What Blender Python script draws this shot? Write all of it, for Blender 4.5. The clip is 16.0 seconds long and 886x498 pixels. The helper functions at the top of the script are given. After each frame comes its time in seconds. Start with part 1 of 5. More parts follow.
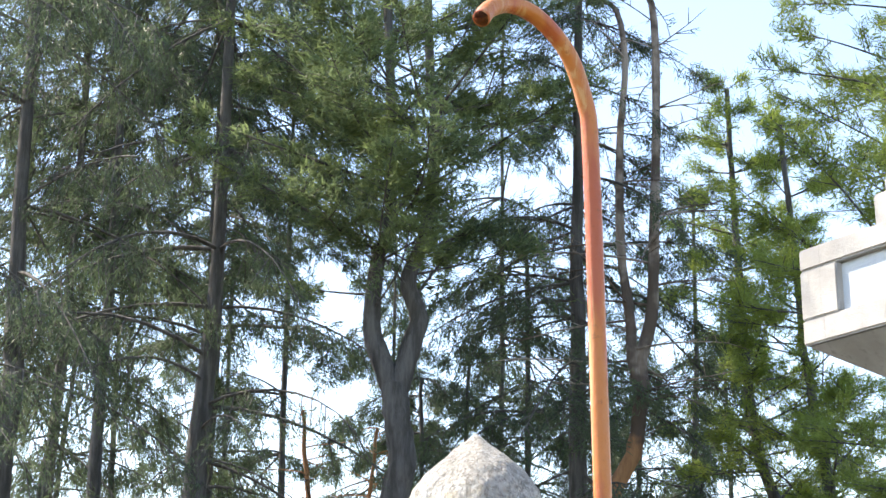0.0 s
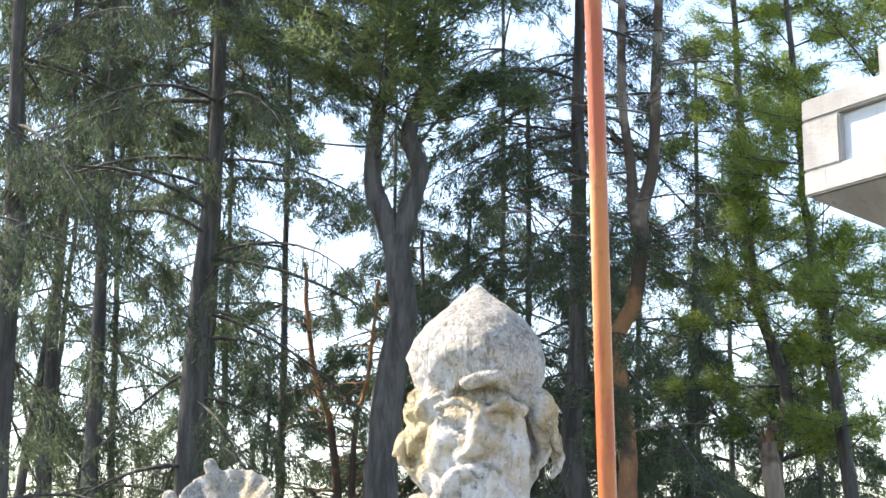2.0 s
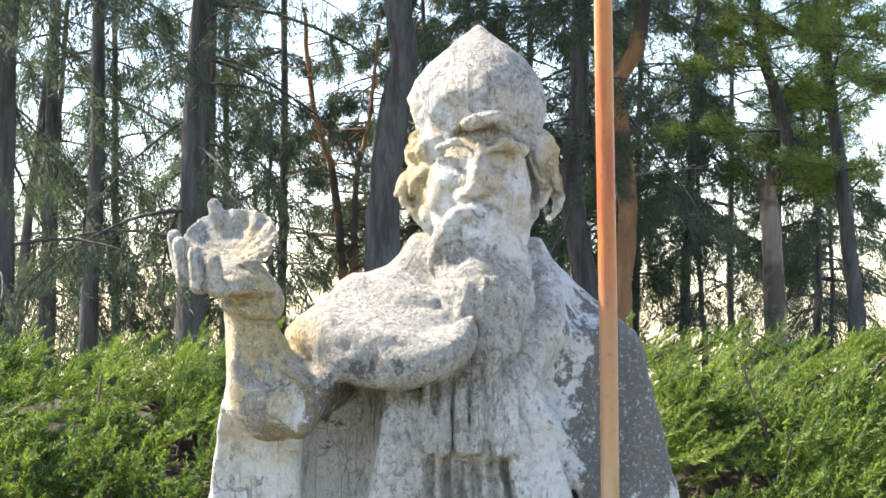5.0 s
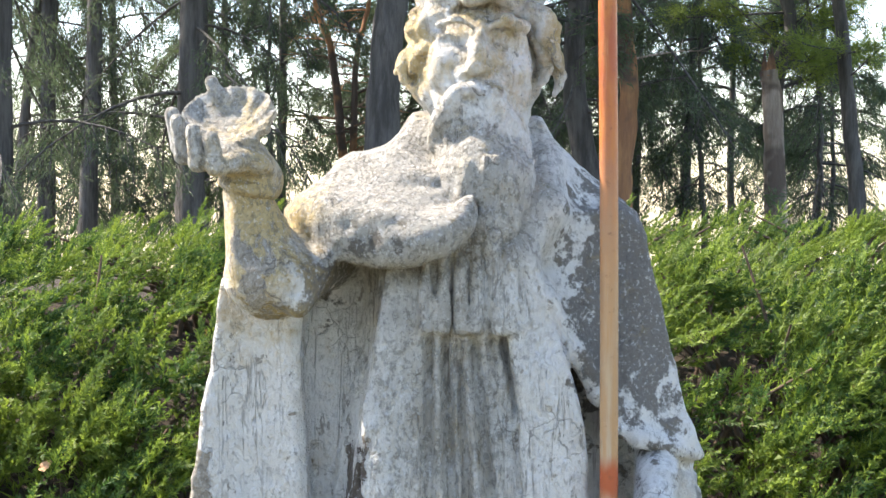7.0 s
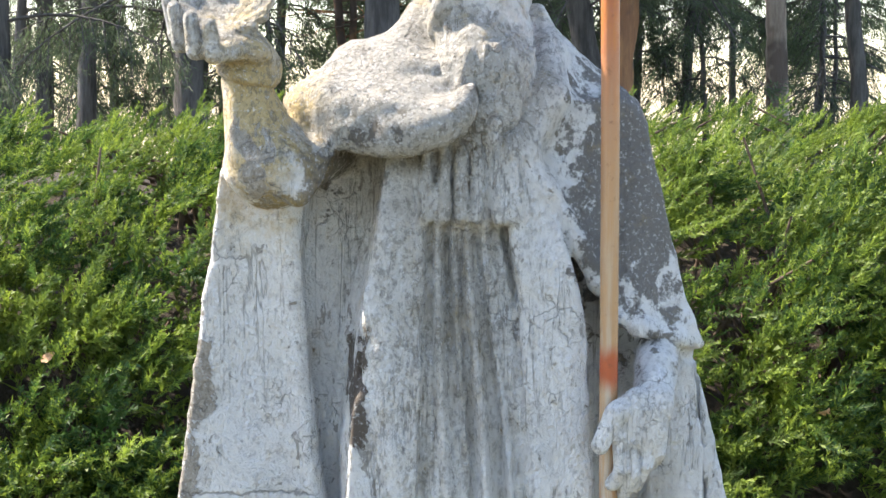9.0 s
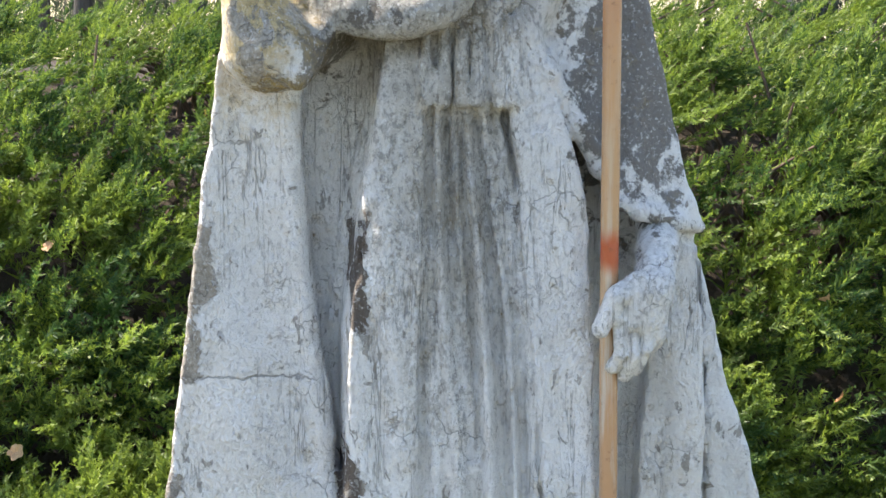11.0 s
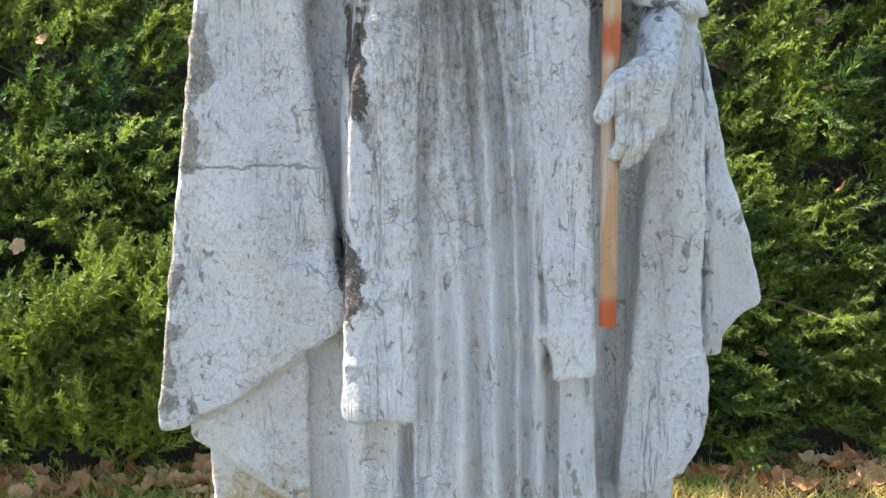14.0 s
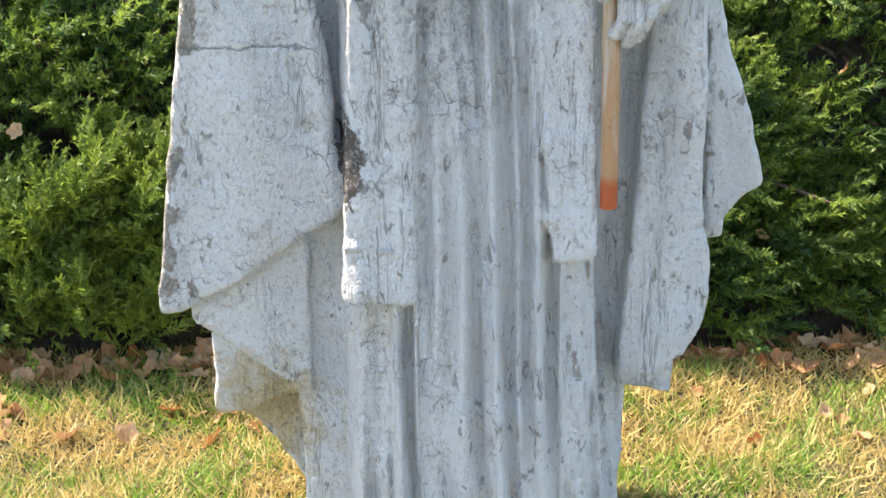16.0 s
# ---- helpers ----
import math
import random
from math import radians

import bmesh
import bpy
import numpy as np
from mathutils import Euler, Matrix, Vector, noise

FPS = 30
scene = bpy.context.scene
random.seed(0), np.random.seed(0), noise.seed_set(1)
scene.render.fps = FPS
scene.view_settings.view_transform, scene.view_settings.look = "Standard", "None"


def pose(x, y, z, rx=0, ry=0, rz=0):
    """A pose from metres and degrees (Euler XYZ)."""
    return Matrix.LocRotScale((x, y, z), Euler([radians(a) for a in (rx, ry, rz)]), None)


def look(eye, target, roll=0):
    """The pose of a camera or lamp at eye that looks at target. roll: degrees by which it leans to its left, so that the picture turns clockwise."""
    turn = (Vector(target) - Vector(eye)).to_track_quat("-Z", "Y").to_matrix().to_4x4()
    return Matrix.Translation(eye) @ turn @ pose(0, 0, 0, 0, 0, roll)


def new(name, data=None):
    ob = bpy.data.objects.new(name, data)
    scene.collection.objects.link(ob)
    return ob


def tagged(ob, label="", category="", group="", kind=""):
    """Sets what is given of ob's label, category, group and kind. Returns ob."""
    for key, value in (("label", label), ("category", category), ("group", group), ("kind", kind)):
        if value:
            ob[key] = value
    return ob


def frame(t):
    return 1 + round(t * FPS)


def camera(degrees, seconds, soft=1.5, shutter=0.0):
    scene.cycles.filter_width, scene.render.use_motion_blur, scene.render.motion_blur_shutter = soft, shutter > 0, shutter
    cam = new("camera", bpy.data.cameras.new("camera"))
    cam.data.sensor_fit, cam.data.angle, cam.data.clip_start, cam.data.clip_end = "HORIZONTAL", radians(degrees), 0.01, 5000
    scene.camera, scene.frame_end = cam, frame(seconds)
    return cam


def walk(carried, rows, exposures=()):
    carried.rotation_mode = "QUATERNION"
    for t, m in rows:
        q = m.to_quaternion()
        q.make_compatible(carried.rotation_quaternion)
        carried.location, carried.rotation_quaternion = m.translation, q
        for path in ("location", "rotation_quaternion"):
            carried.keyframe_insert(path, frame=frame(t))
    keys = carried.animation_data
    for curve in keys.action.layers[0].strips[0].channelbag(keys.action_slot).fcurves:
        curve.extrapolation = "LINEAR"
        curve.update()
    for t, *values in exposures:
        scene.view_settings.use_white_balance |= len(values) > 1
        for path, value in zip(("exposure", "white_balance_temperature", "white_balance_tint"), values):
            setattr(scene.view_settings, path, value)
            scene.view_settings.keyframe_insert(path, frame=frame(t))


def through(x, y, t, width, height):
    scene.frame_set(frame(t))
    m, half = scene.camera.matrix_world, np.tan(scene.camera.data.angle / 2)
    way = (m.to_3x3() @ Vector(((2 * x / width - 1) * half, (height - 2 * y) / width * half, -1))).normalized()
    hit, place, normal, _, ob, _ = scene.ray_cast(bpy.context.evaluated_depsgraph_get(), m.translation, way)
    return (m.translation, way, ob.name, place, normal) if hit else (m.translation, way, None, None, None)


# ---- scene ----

import colorsys

EYE = 1.95
cam = camera(31.4, 16.0)
# seconds, metres forward, height, pitch, yaw, roll
ROWS = [
    (0.0, 0.000, 1.950, 16.726, 0.000, 0.400),
    (0.5, 0.002, 1.951, 15.602, 0.002, 0.346),
    (1.0, 0.004, 1.950, 14.463, 0.004, 0.348),
    (1.5, 0.006, 1.950, 13.190, 0.006, 0.285),
    (2.0, 0.006, 1.949, 11.365, 0.002, 0.229),
    (2.5, 0.005, 1.950, 9.508, 0.007, 0.103),
    (3.0, 0.002, 1.948, 7.915, 0.012, 0.059),
    (3.5, 0.000, 1.945, 6.434, 0.017, 0.024),
    (4.0, -0.000, 1.942, 4.822, 0.020, 0.007),
    (6.5, 0.016, 1.931, -0.960, 0.002, 0.239),
    (7.0, 0.020, 1.928, -2.036, 0.001, 0.237),
    (7.5, 0.023, 1.924, -2.969, -0.003, 0.170),
    (8.0, 0.025, 1.921, -3.765, -0.001, 0.183),
    (8.5, 0.025, 1.917, -4.734, -0.003, 0.147),
    (9.0, 0.027, 1.915, -5.807, -0.000, 0.156),
    (11.5, 0.040, 1.896, -10.886, 0.007, -0.077),
    (12.0, 0.043, 1.893, -12.138, 0.006, -0.172),
    (12.5, 0.047, 1.889, -13.268, 0.011, -0.216),
    (13.0, 0.049, 1.885, -14.545, 0.018, -0.243),
    (13.5, 0.052, 1.880, -15.818, 0.026, -0.306),
    (14.0, 0.055, 1.876, -17.044, 0.034, -0.350),
    (14.5, 0.058, 1.871, -18.109, 0.044, -0.367),
    (15.0, 0.060, 1.867, -19.158, 0.051, -0.421),
    (15.5, 0.063, 1.863, -20.140, 0.059, -0.442),
    (16.0, 0.065, 1.861, -21.118, 0.074, -0.501),
]
walk(cam, [(t, pose(0, y, z, 90, 0, 0) @ pose(0, 0, 0, 0, yaw, 0) @ pose(0, 0, 0, pitch, 0, 0) @ pose(0, 0, 0, 0, 0, roll))
           for t, y, z, pitch, yaw, roll in ROWS], [(0.0, 1.82, 6950, 14.0), (16.0, 1.82, 6950, 14.0)])

# ---- light: a high sun beyond the trees, and the sky ----
SUN_EL, SUN_AZ = 48.0, -69.0   # azimuth from straight ahead, minus to the left
world = bpy.data.worlds.new("sky")
scene.world = world
world.use_nodes = True
wn = world.node_tree.nodes
sky = wn.new("ShaderNodeTexSky")
sky.sky_type, sky.sun_disc = "NISHITA", False
sky.sun_elevation, sky.sun_rotation = radians(SUN_EL), radians(SUN_AZ)
sky.dust_density, sky.air_density = 0.5, 1.0
world.node_tree.links.new(sky.outputs["Color"], wn["Background"].inputs["Color"])
wn["Background"].inputs["Strength"].default_value = 0.14
sun = new("sun", bpy.data.lights.new("sun", "SUN"))
sun.data.energy, sun.data.angle, sun.data.color = 4.0, radians(0.6), (1.0, 0.93, 0.82)
_d = Vector((math.sin(radians(SUN_AZ)) * math.cos(radians(SUN_EL)), math.cos(radians(SUN_AZ)) * math.cos(radians(SUN_EL)), math.sin(radians(SUN_EL))))
sun.matrix_world = look(_d * 40, (0, 0, 0))

rng = np.random.default_rng(7)


# ---- materials ----
class Mat:
    """A small wrapper to wire node materials."""

    def __init__(self, name):
        self.m = bpy.data.materials.new(name)
        self.m.use_nodes = True
        self.t = self.m.node_tree
        self.b = self.t.nodes["Principled BSDF"]
        self.out = self.t.nodes["Material Output"]
        tc = self.t.nodes.new("ShaderNodeTexCoord")
        self.co = tc.outputs["Object"]

    def wire(self, a, b):
        self.t.links.new(a, b)

    def put(self, socket, v):
        if isinstance(v, bpy.types.NodeSocket):
            self.wire(v, socket)
        else:
            socket.default_value = v

    def noise(self, scale, detail=6, rough=0.6, distort=0.0, co=None, stretch=None):
        n = self.t.nodes.new("ShaderNodeTexNoise")
        n.inputs["Scale"].default_value, n.inputs["Detail"].default_value = scale, detail
        n.inputs["Roughness"].default_value, n.inputs["Distortion"].default_value = rough, distort
        c = co or self.co
        if stretch:
            mp = self.t.nodes.new("ShaderNodeMapping")
            mp.inputs["Scale"].default_value = stretch
            self.wire(c, mp.inputs["Vector"])
            c = mp.outputs["Vector"]
        self.wire(c, n.inputs["Vector"])
        return n.outputs["Fac"]

    def crack(self, scale, jitter=0.12):
        n = self.t.nodes.new("ShaderNodeTexNoise")
        n.inputs["Scale"].default_value, n.inputs["Detail"].default_value = scale * 1.3, 4
        self.wire(self.co, n.inputs["Vector"])
        mx = self.t.nodes.new("ShaderNodeMixRGB")
        mx.blend_type, mx.inputs[0].default_value = "ADD", jitter
        self.wire(self.co, mx.inputs[1])
        self.wire(n.outputs["Color"], mx.inputs[2])
        v = self.t.nodes.new("ShaderNodeTexVoronoi")
        v.feature = "DISTANCE_TO_EDGE"
        v.inputs["Scale"].default_value = scale
        self.wire(mx.outputs[0], v.inputs["Vector"])
        return v.outputs["Distance"]

    def blob(self, c, r):
        mp = self.t.nodes.new("ShaderNodeMapping")
        mp.vector_type = "POINT"
        mp.inputs["Scale"].default_value = [1 / q for q in r]
        mp.inputs["Location"].default_value = [-a / q for a, q in zip(c, r)]
        g = self.t.nodes.new("ShaderNodeTexGradient")
        g.gradient_type = "SPHERICAL"
        self.wire(self.co, mp.inputs["Vector"])
        self.wire(mp.outputs["Vector"], g.inputs["Vector"])
        return g.outputs["Fac"]

    def math(self, op, a, b=0.0, clamp=False):
        n = self.t.nodes.new("ShaderNodeMath")
        n.operation, n.use_clamp = op, clamp
        self.put(n.inputs[0], a)
        self.put(n.inputs[1], b)
        return n.outputs[0]

    def step(self, v, lo, hi, a=0.0, b=1.0):
        n = self.t.nodes.new("ShaderNodeMapRange")
        n.interpolation_type = "SMOOTHSTEP"
        self.put(n.inputs["Value"], v)
        for k, q in (("From Min", lo), ("From Max", hi), ("To Min", a), ("To Max", b)):
            n.inputs[k].default_value = q
        return n.outputs["Result"]

    def mix(self, f, a, b, mode="MIX"):
        n = self.t.nodes.new("ShaderNodeMixRGB")
        n.blend_type = mode
        self.put(n.inputs[0], f)
        self.put(n.inputs[1], a if isinstance(a, bpy.types.NodeSocket) else (*a, 1))
        self.put(n.inputs[2], b if isinstance(b, bpy.types.NodeSocket) else (*b, 1))
        return n.outputs[0]

    def xyz(self):
        n = self.t.nodes.new("ShaderNodeSeparateXYZ")
        self.wire(self.co, n.inputs[0])
        return n.outputs

    def island(self):
        return self.t.nodes.new("ShaderNodeNewGeometry").outputs["Random Per Island"]

    def each(self):
        return self.t.nodes.new("ShaderNodeObjectInfo").outputs["Random"]

    def finish(self, color, rough=0.8, height=None, depth=0.01, strength=1.0, metal=0.0):
        self.put(self.b.inputs["Base Color"], color if isinstance(color, bpy.types.NodeSocket) else (*color, 1))
        self.put(self.b.inputs["Roughness"], rough)
        self.put(self.b.inputs["Metallic"], metal)
        if height is not None:
            bp = self.t.nodes.new("ShaderNodeBump")
            bp.inputs["Distance"].default_value, bp.inputs["Strength"].default_value = depth, strength
            self.wire(height, bp.inputs["Height"])
            self.wire(bp.outputs["Normal"], self.b.inputs["Normal"])
        return self.m

    def leafy(self, color, through=0.45, rough=0.55, trans=None):
        """Light passes partly through thin leaves."""
        self.finish(color, rough)
        tr = self.t.nodes.new("ShaderNodeBsdfTranslucent")
        self.put(tr.inputs["Color"], trans if trans is not None else color)
        mx = self.t.nodes.new("ShaderNodeMixShader")
        mx.inputs[0].default_value = through
        self.wire(self.b.outputs[0], mx.inputs[1])
        self.wire(tr.outputs[0], mx.inputs[2])
        self.wire(mx.outputs[0], self.out.inputs["Surface"])
        return self.m


def statue_material():
    m = Mat("weathered_painted_cement")
    s = m.xyz()
    fine, mid, big = m.noise(95, 5, 0.7), m.noise(22, 8, 0.68), m.noise(5.5, 6, 0.6)
    streak = m.noise(9, 7, 0.65, stretch=(4.5, 4.5, 0.55))
    # paint, slightly uneven
    col = m.mix(m.step(big, 0.35, 0.65), (0.84, 0.84, 0.82), (0.89, 0.88, 0.85))
    # grey lichen and grime: on the chest, the gown's middle, the cape and the mitre
    zone = m.blob((0.0, 2.85, 1.55), (0.27, 0.7, 0.85))
    zone = m.math("MAXIMUM", zone, m.step(m.blob((-0.10, 2.90, 1.92), (0.36, 0.6, 0.26)), 0.05, 0.5, 0, 0.95))
    zone = m.math("MAXIMUM", zone, m.step(m.blob((0.07, 3.05, 2.45), (0.40, 0.5, 0.36)), 0.1, 0.6, 0, 0.62))
    zone = m.math("MAXIMUM", zone, m.step(m.blob((-0.38, 2.76, 2.05), (0.30, 0.4, 0.20)), 0.1, 0.5, 0, 0.75))
    zone = m.math("MAXIMUM", zone, m.step(m.blob((0.08, 2.9, 1.88), (0.22, 0.4, 0.24)), 0.05, 0.7, 0, 0.75))
    zone = m.math("MAXIMUM", zone, m.step(m.blob((0.38, 2.85, 1.36), (0.16, 0.3, 0.22)), 0.05, 0.6, 0, 0.45))
    grime = m.math("ADD", m.math("MULTIPLY", zone, 0.50), m.math("MULTIPLY", m.math("SUBTRACT", streak, 0.5), 0.42))
    grime = m.math("ADD", grime, m.math("MULTIPLY", m.math("SUBTRACT", mid, 0.5), 0.32))
    up = m.t.nodes.new("ShaderNodeSeparateXYZ")
    m.wire(m.t.nodes.new("ShaderNodeNewGeometry").outputs["Normal"], up.inputs[0])
    lies = m.math("MULTIPLY", m.math("MAXIMUM", up.outputs[2], 0.0), m.step(s[2], 1.5, 1.8))
    grime = m.math("ADD", grime, m.math("MULTIPLY", lies, 0.34))
    col = m.mix(m.step(grime, 0.13, 0.55, 0, 0.80), col, (0.35, 0.325, 0.265))
    # dark lichen on the shoulder and sleeve, with shade painted under sleeve and cape hem
    dark = m.blob((0.345, 2.97, 1.74), (0.19, 0.6, 0.44))
    dark = m.math("MAXIMUM", dark, m.math("MULTIPLY", m.blob((-0.21, 2.8, 1.76), (0.10, 0.4, 0.14)), 0.75))
    # shaded underside of the cape's rolled hem, put into the colour
    dark = m.math("MAXIMUM", dark, m.math("MULTIPLY", m.blob((-0.12, 2.86, 1.83), (0.26, 0.4, 0.06)), 0.55))
    # underside of the sleeve: dark staining, deepened to stand in for its shadow
    dark = m.math("MAXIMUM", dark, m.math("MULTIPLY", m.blob((-0.30, 2.75, 1.715), (0.13, 0.3, 0.05)), 0.7))
    dark = m.math("ADD", m.math("MULTIPLY", dark, 0.9), m.math("MULTIPLY", m.math("SUBTRACT", mid, 0.5), 1.9))
    col = m.mix(m.step(dark, 0.28, 0.42, 0, 0.85), col, (0.115, 0.103, 0.09))
    # ochre lichen
    och = m.math("MAXIMUM", m.blob((-0.085, 3.05, 2.22), (0.06, 0.3, 0.2)), m.blob((0.22, 3.05, 2.22), (0.06, 0.3, 0.1)))
    och = m.math("MAXIMUM", och, m.math("MULTIPLY", m.blob((-0.33, 2.8, 1.86), (0.16, 0.4, 0.32)), 0.85))
    och = m.math("MAXIMUM", och, m.math("MULTIPLY", m.blob((0.07, 2.95, 2.2), (0.24, 0.4, 0.22)), 0.5))
    och = m.math("MAXIMUM", och, m.math("MULTIPLY", m.blob((-0.37, 3.03, 0.36), (0.19, 0.4, 0.22)), 0.9))
    och = m.math("MAXIMUM", och, m.math("MULTIPLY", m.blob((-0.055, 3.03, 2.19), (0.07, 0.3, 0.12)), 1.3))
    och = m.math("ADD", och, m.math("MULTIPLY", m.math("SUBTRACT", mid, 0.5), 1.6))
    col = m.mix(m.step(och, 0.06, 0.70, 0, 0.85), col, (0.60, 0.45, 0.19))
    # flaked paint: bare cement in torn patches
    flake = m.noise(13, 9, 0.64, 0.6)
    scar = m.math("MAXIMUM", m.blob((-0.155, 2.83, 1.385), (0.040, 0.5, 0.18)), m.math("MULTIPLY", m.blob((-0.178, 2.83, 0.975), (0.042, 0.5, 0.15)), 0.9))
    rim = m.math("MULTIPLY", m.blob((-0.545, 2.98, 0.86), (0.075, 0.5, 0.42)), 0.36)
    rim = m.math("MAXIMUM", rim, m.math("MULTIPLY", m.blob((-0.475, 2.98, 1.35), (0.065, 0.5, 0.35)), 0.36))
    rim = m.math("MAXIMUM", rim, m.math("MULTIPLY", m.blob((-0.31, 2.8, 1.77), (0.13, 0.4, 0.16)), 0.20))
    rim = m.math("MAXIMUM", rim, m.math("MULTIPLY", m.blob((-0.33, 2.95, 1.60), (0.13, 0.4, 0.10)), 0.16))
    rim = m.math("MAXIMUM", rim, m.math("MULTIPLY", m.blob((0.50, 2.98, 1.1), (0.10, 0.5, 0.55)), 0.09))
    torn = m.math("ADD", m.math("ADD", flake, rim), m.math("MULTIPLY", scar, 0.42))
    lip = m.step(m.math("ABSOLUTE", m.math("SUBTRACT", torn, 0.684)), 0.0, 0.014, 1, 0)
    torn = m.step(torn, 0.690, 0.702)
    bare = m.mix(m.step(fine, 0.3, 0.7), (0.33, 0.295, 0.245), (0.50, 0.46, 0.395))
    bare = m.mix(m.step(scar, 0.1, 0.4), bare, (0.13, 0.105, 0.085))
    col = m.mix(torn, col, bare)
    # fine dry cracks through the paint, and one long crack across the mantle
    c1 = m.math("MULTIPLY", m.step(m.crack(19, 0.05), 0.0, 0.026, 1, 0), m.step(m.noise(6.5, 4), 0.54, 0.63))
    c2 = m.math("MULTIPLY", m.step(m.crack(48, 0.03), 0.0, 0.050, 1, 0), m.step(m.noise(11, 4), 0.56, 0.66))
    level = m.math("ABSOLUTE", m.math("ADD", m.math("SUBTRACT", s[2], 1.16), m.math("MULTIPLY", m.math("SUBTRACT", mid, 0.5), 0.05)))
    c3 = m.math("MULTIPLY", m.step(level, 0.0, 0.0035, 1, 0), m.step(m.blob((-0.365, 2.92, 1.16), (0.14, 0.5, 0.2)), 0.05, 0.15))
    cracks = m.math("MAXIMUM", m.math("MAXIMUM", c1, c3), m.math("MULTIPLY", c2, 0.75))
    col = m.mix(m.math("MULTIPLY", cracks, 0.50), col, (0.15, 0.14, 0.125))
    # peeling edges: wandering vertical lines, and small chips along them
    def crease(scale, stretch, width, detail=5):
        n = m.noise(scale, detail, 0.62, 0.5, stretch=stretch)
        return m.step(m.math("ABSOLUTE", m.math("SUBTRACT", n, 0.5)), 0.0, width, 1, 0)
    seam = m.math("MULTIPLY", crease(9, (3.4, 1.5, 0.16), 0.012, 4), m.step(m.noise(4.2, 4, stretch=(1.5, 1.5, 0.7)), 0.48, 0.58))
    col = m.mix(m.math("MULTIPLY", seam, 0.42), col, (0.15, 0.14, 0.125))
    peel = m.math("ADD", m.noise(30, 6, 0.66, 0.5, stretch=(1.4, 1.4, 0.75)), m.math("MULTIPLY", m.math("SUBTRACT", m.noise(4.5, 3), 0.5), 0.34))
    chips = m.step(peel, 0.648, 0.656)
    edge = m.step(m.math("ABSOLUTE", m.math("SUBTRACT", peel, 0.645)), 0.0, 0.011, 1, 0)
    col = m.mix(m.math("MULTIPLY", chips, 0.8), col, m.mix(fine, (0.27, 0.25, 0.22), (0.45, 0.42, 0.37)))
    col = m.mix(m.math("MULTIPLY", edge, 0.55), col, (0.13, 0.12, 0.11))
    # crusty grains of lichen, thick on the upper half
    crust = m.noise(80, 5, 0.72, stretch=(1, 1, 0.75))
    grain = m.step(crust, 0.50, 0.58)
    col = m.mix(m.math("MULTIPLY", grain, m.step(grime, 0.05, 0.42, 0.02, 0.56)), col, (0.18, 0.172, 0.15))
    pits = m.step(m.noise(105, 4, 0.75, stretch=(1.2, 1.2, 0.8)), 0.43, 0.36)
    col = m.mix(m.math("MULTIPLY", pits, 0.16), col, (0.25, 0.24, 0.225))
    pale = m.step(m.noise(125, 4, 0.7), 0.55, 0.66)
    col = m.mix(m.math("MULTIPLY", pale, 0.55), col, (0.82, 0.82, 0.81))
    col = m.mix(m.math("MULTIPLY", lip, 0.5), col, (0.86, 0.86, 0.85))
    h = m.math("SUBTRACT", m.math("MULTIPLY", mid, 0.8), m.math("MULTIPLY", torn, 0.34))
    h = m.math("SUBTRACT", h, m.math("MULTIPLY", seam, 0.40))
    h = m.math("SUBTRACT", h, m.math("MULTIPLY", cracks, 0.45))
    h = m.math("ADD", h, m.math("MULTIPLY", lip, 0.22))
    h = m.math("SUBTRACT", h, m.math("MULTIPLY", pits, 0.35))
    h = m.math("SUBTRACT", h, m.math("MULTIPLY", chips, 0.28))
    h = m.math("ADD", h, m.math("ADD", m.math("MULTIPLY", fine, 0.7), m.math("MULTIPLY", crust, 0.7)))
    return m.finish(col, 0.85, h, 0.018, 1.0)


def rust_material():
    m = Mat("rusty_orange_paint")
    s = m.xyz()
    n, f = m.noise(6, 6, stretch=(3, 3, 0.5)), m.noise(60, 5, 0.7)
    worn = m.noise(14, 7, 0.65, 0.4, stretch=(3.2, 3.2, 0.16))
    col = m.mix(m.step(n, 0.42, 0.60), (0.50, 0.165, 0.035), (0.40, 0.085, 0.026))
    col = m.mix(m.step(worn, 0.52, 0.66, 0, 0.7), col, (0.60, 0.36, 0.16))
    low = m.math("ADD", m.step(s[2], 1.5, 2.5, 0.85, 0.0), m.math("MULTIPLY", m.math("SUBTRACT", n, 0.5), 1.0))
    col = m.mix(m.step(low, 0.25, 0.8, 0, 0.72), col, (0.43, 0.30, 0.16))
    grey = m.math("MULTIPLY", m.step(worn, 0.46, 0.62), m.step(s[2], 1.1, 1.9, 1, 0))
    col = m.mix(m.math("MULTIPLY", grey, 0.7), col, (0.46, 0.44, 0.39))
    spot = m.math("MAXIMUM", m.blob((0.3, 2.81, 0.905), (0.2, 0.2, 0.045)), m.blob((0.31, 2.80, 1.42), (0.2, 0.2, 0.055)))
    spot = m.math("ADD", spot, m.math("MULTIPLY", m.math("SUBTRACT", n, 0.5), 0.9))
    col = m.mix(m.step(spot, 0.05, 0.75), col, (0.40, 0.085, 0.025))
    col = m.mix(m.step(f, 0.58, 0.72, 0, 0.5), col, (0.16, 0.07, 0.035))
    return m.finish(col, m.step(f, 0.3, 0.7, 0.30, 0.55), m.math("ADD", f, worn), 0.003, 0.6, 0.0)


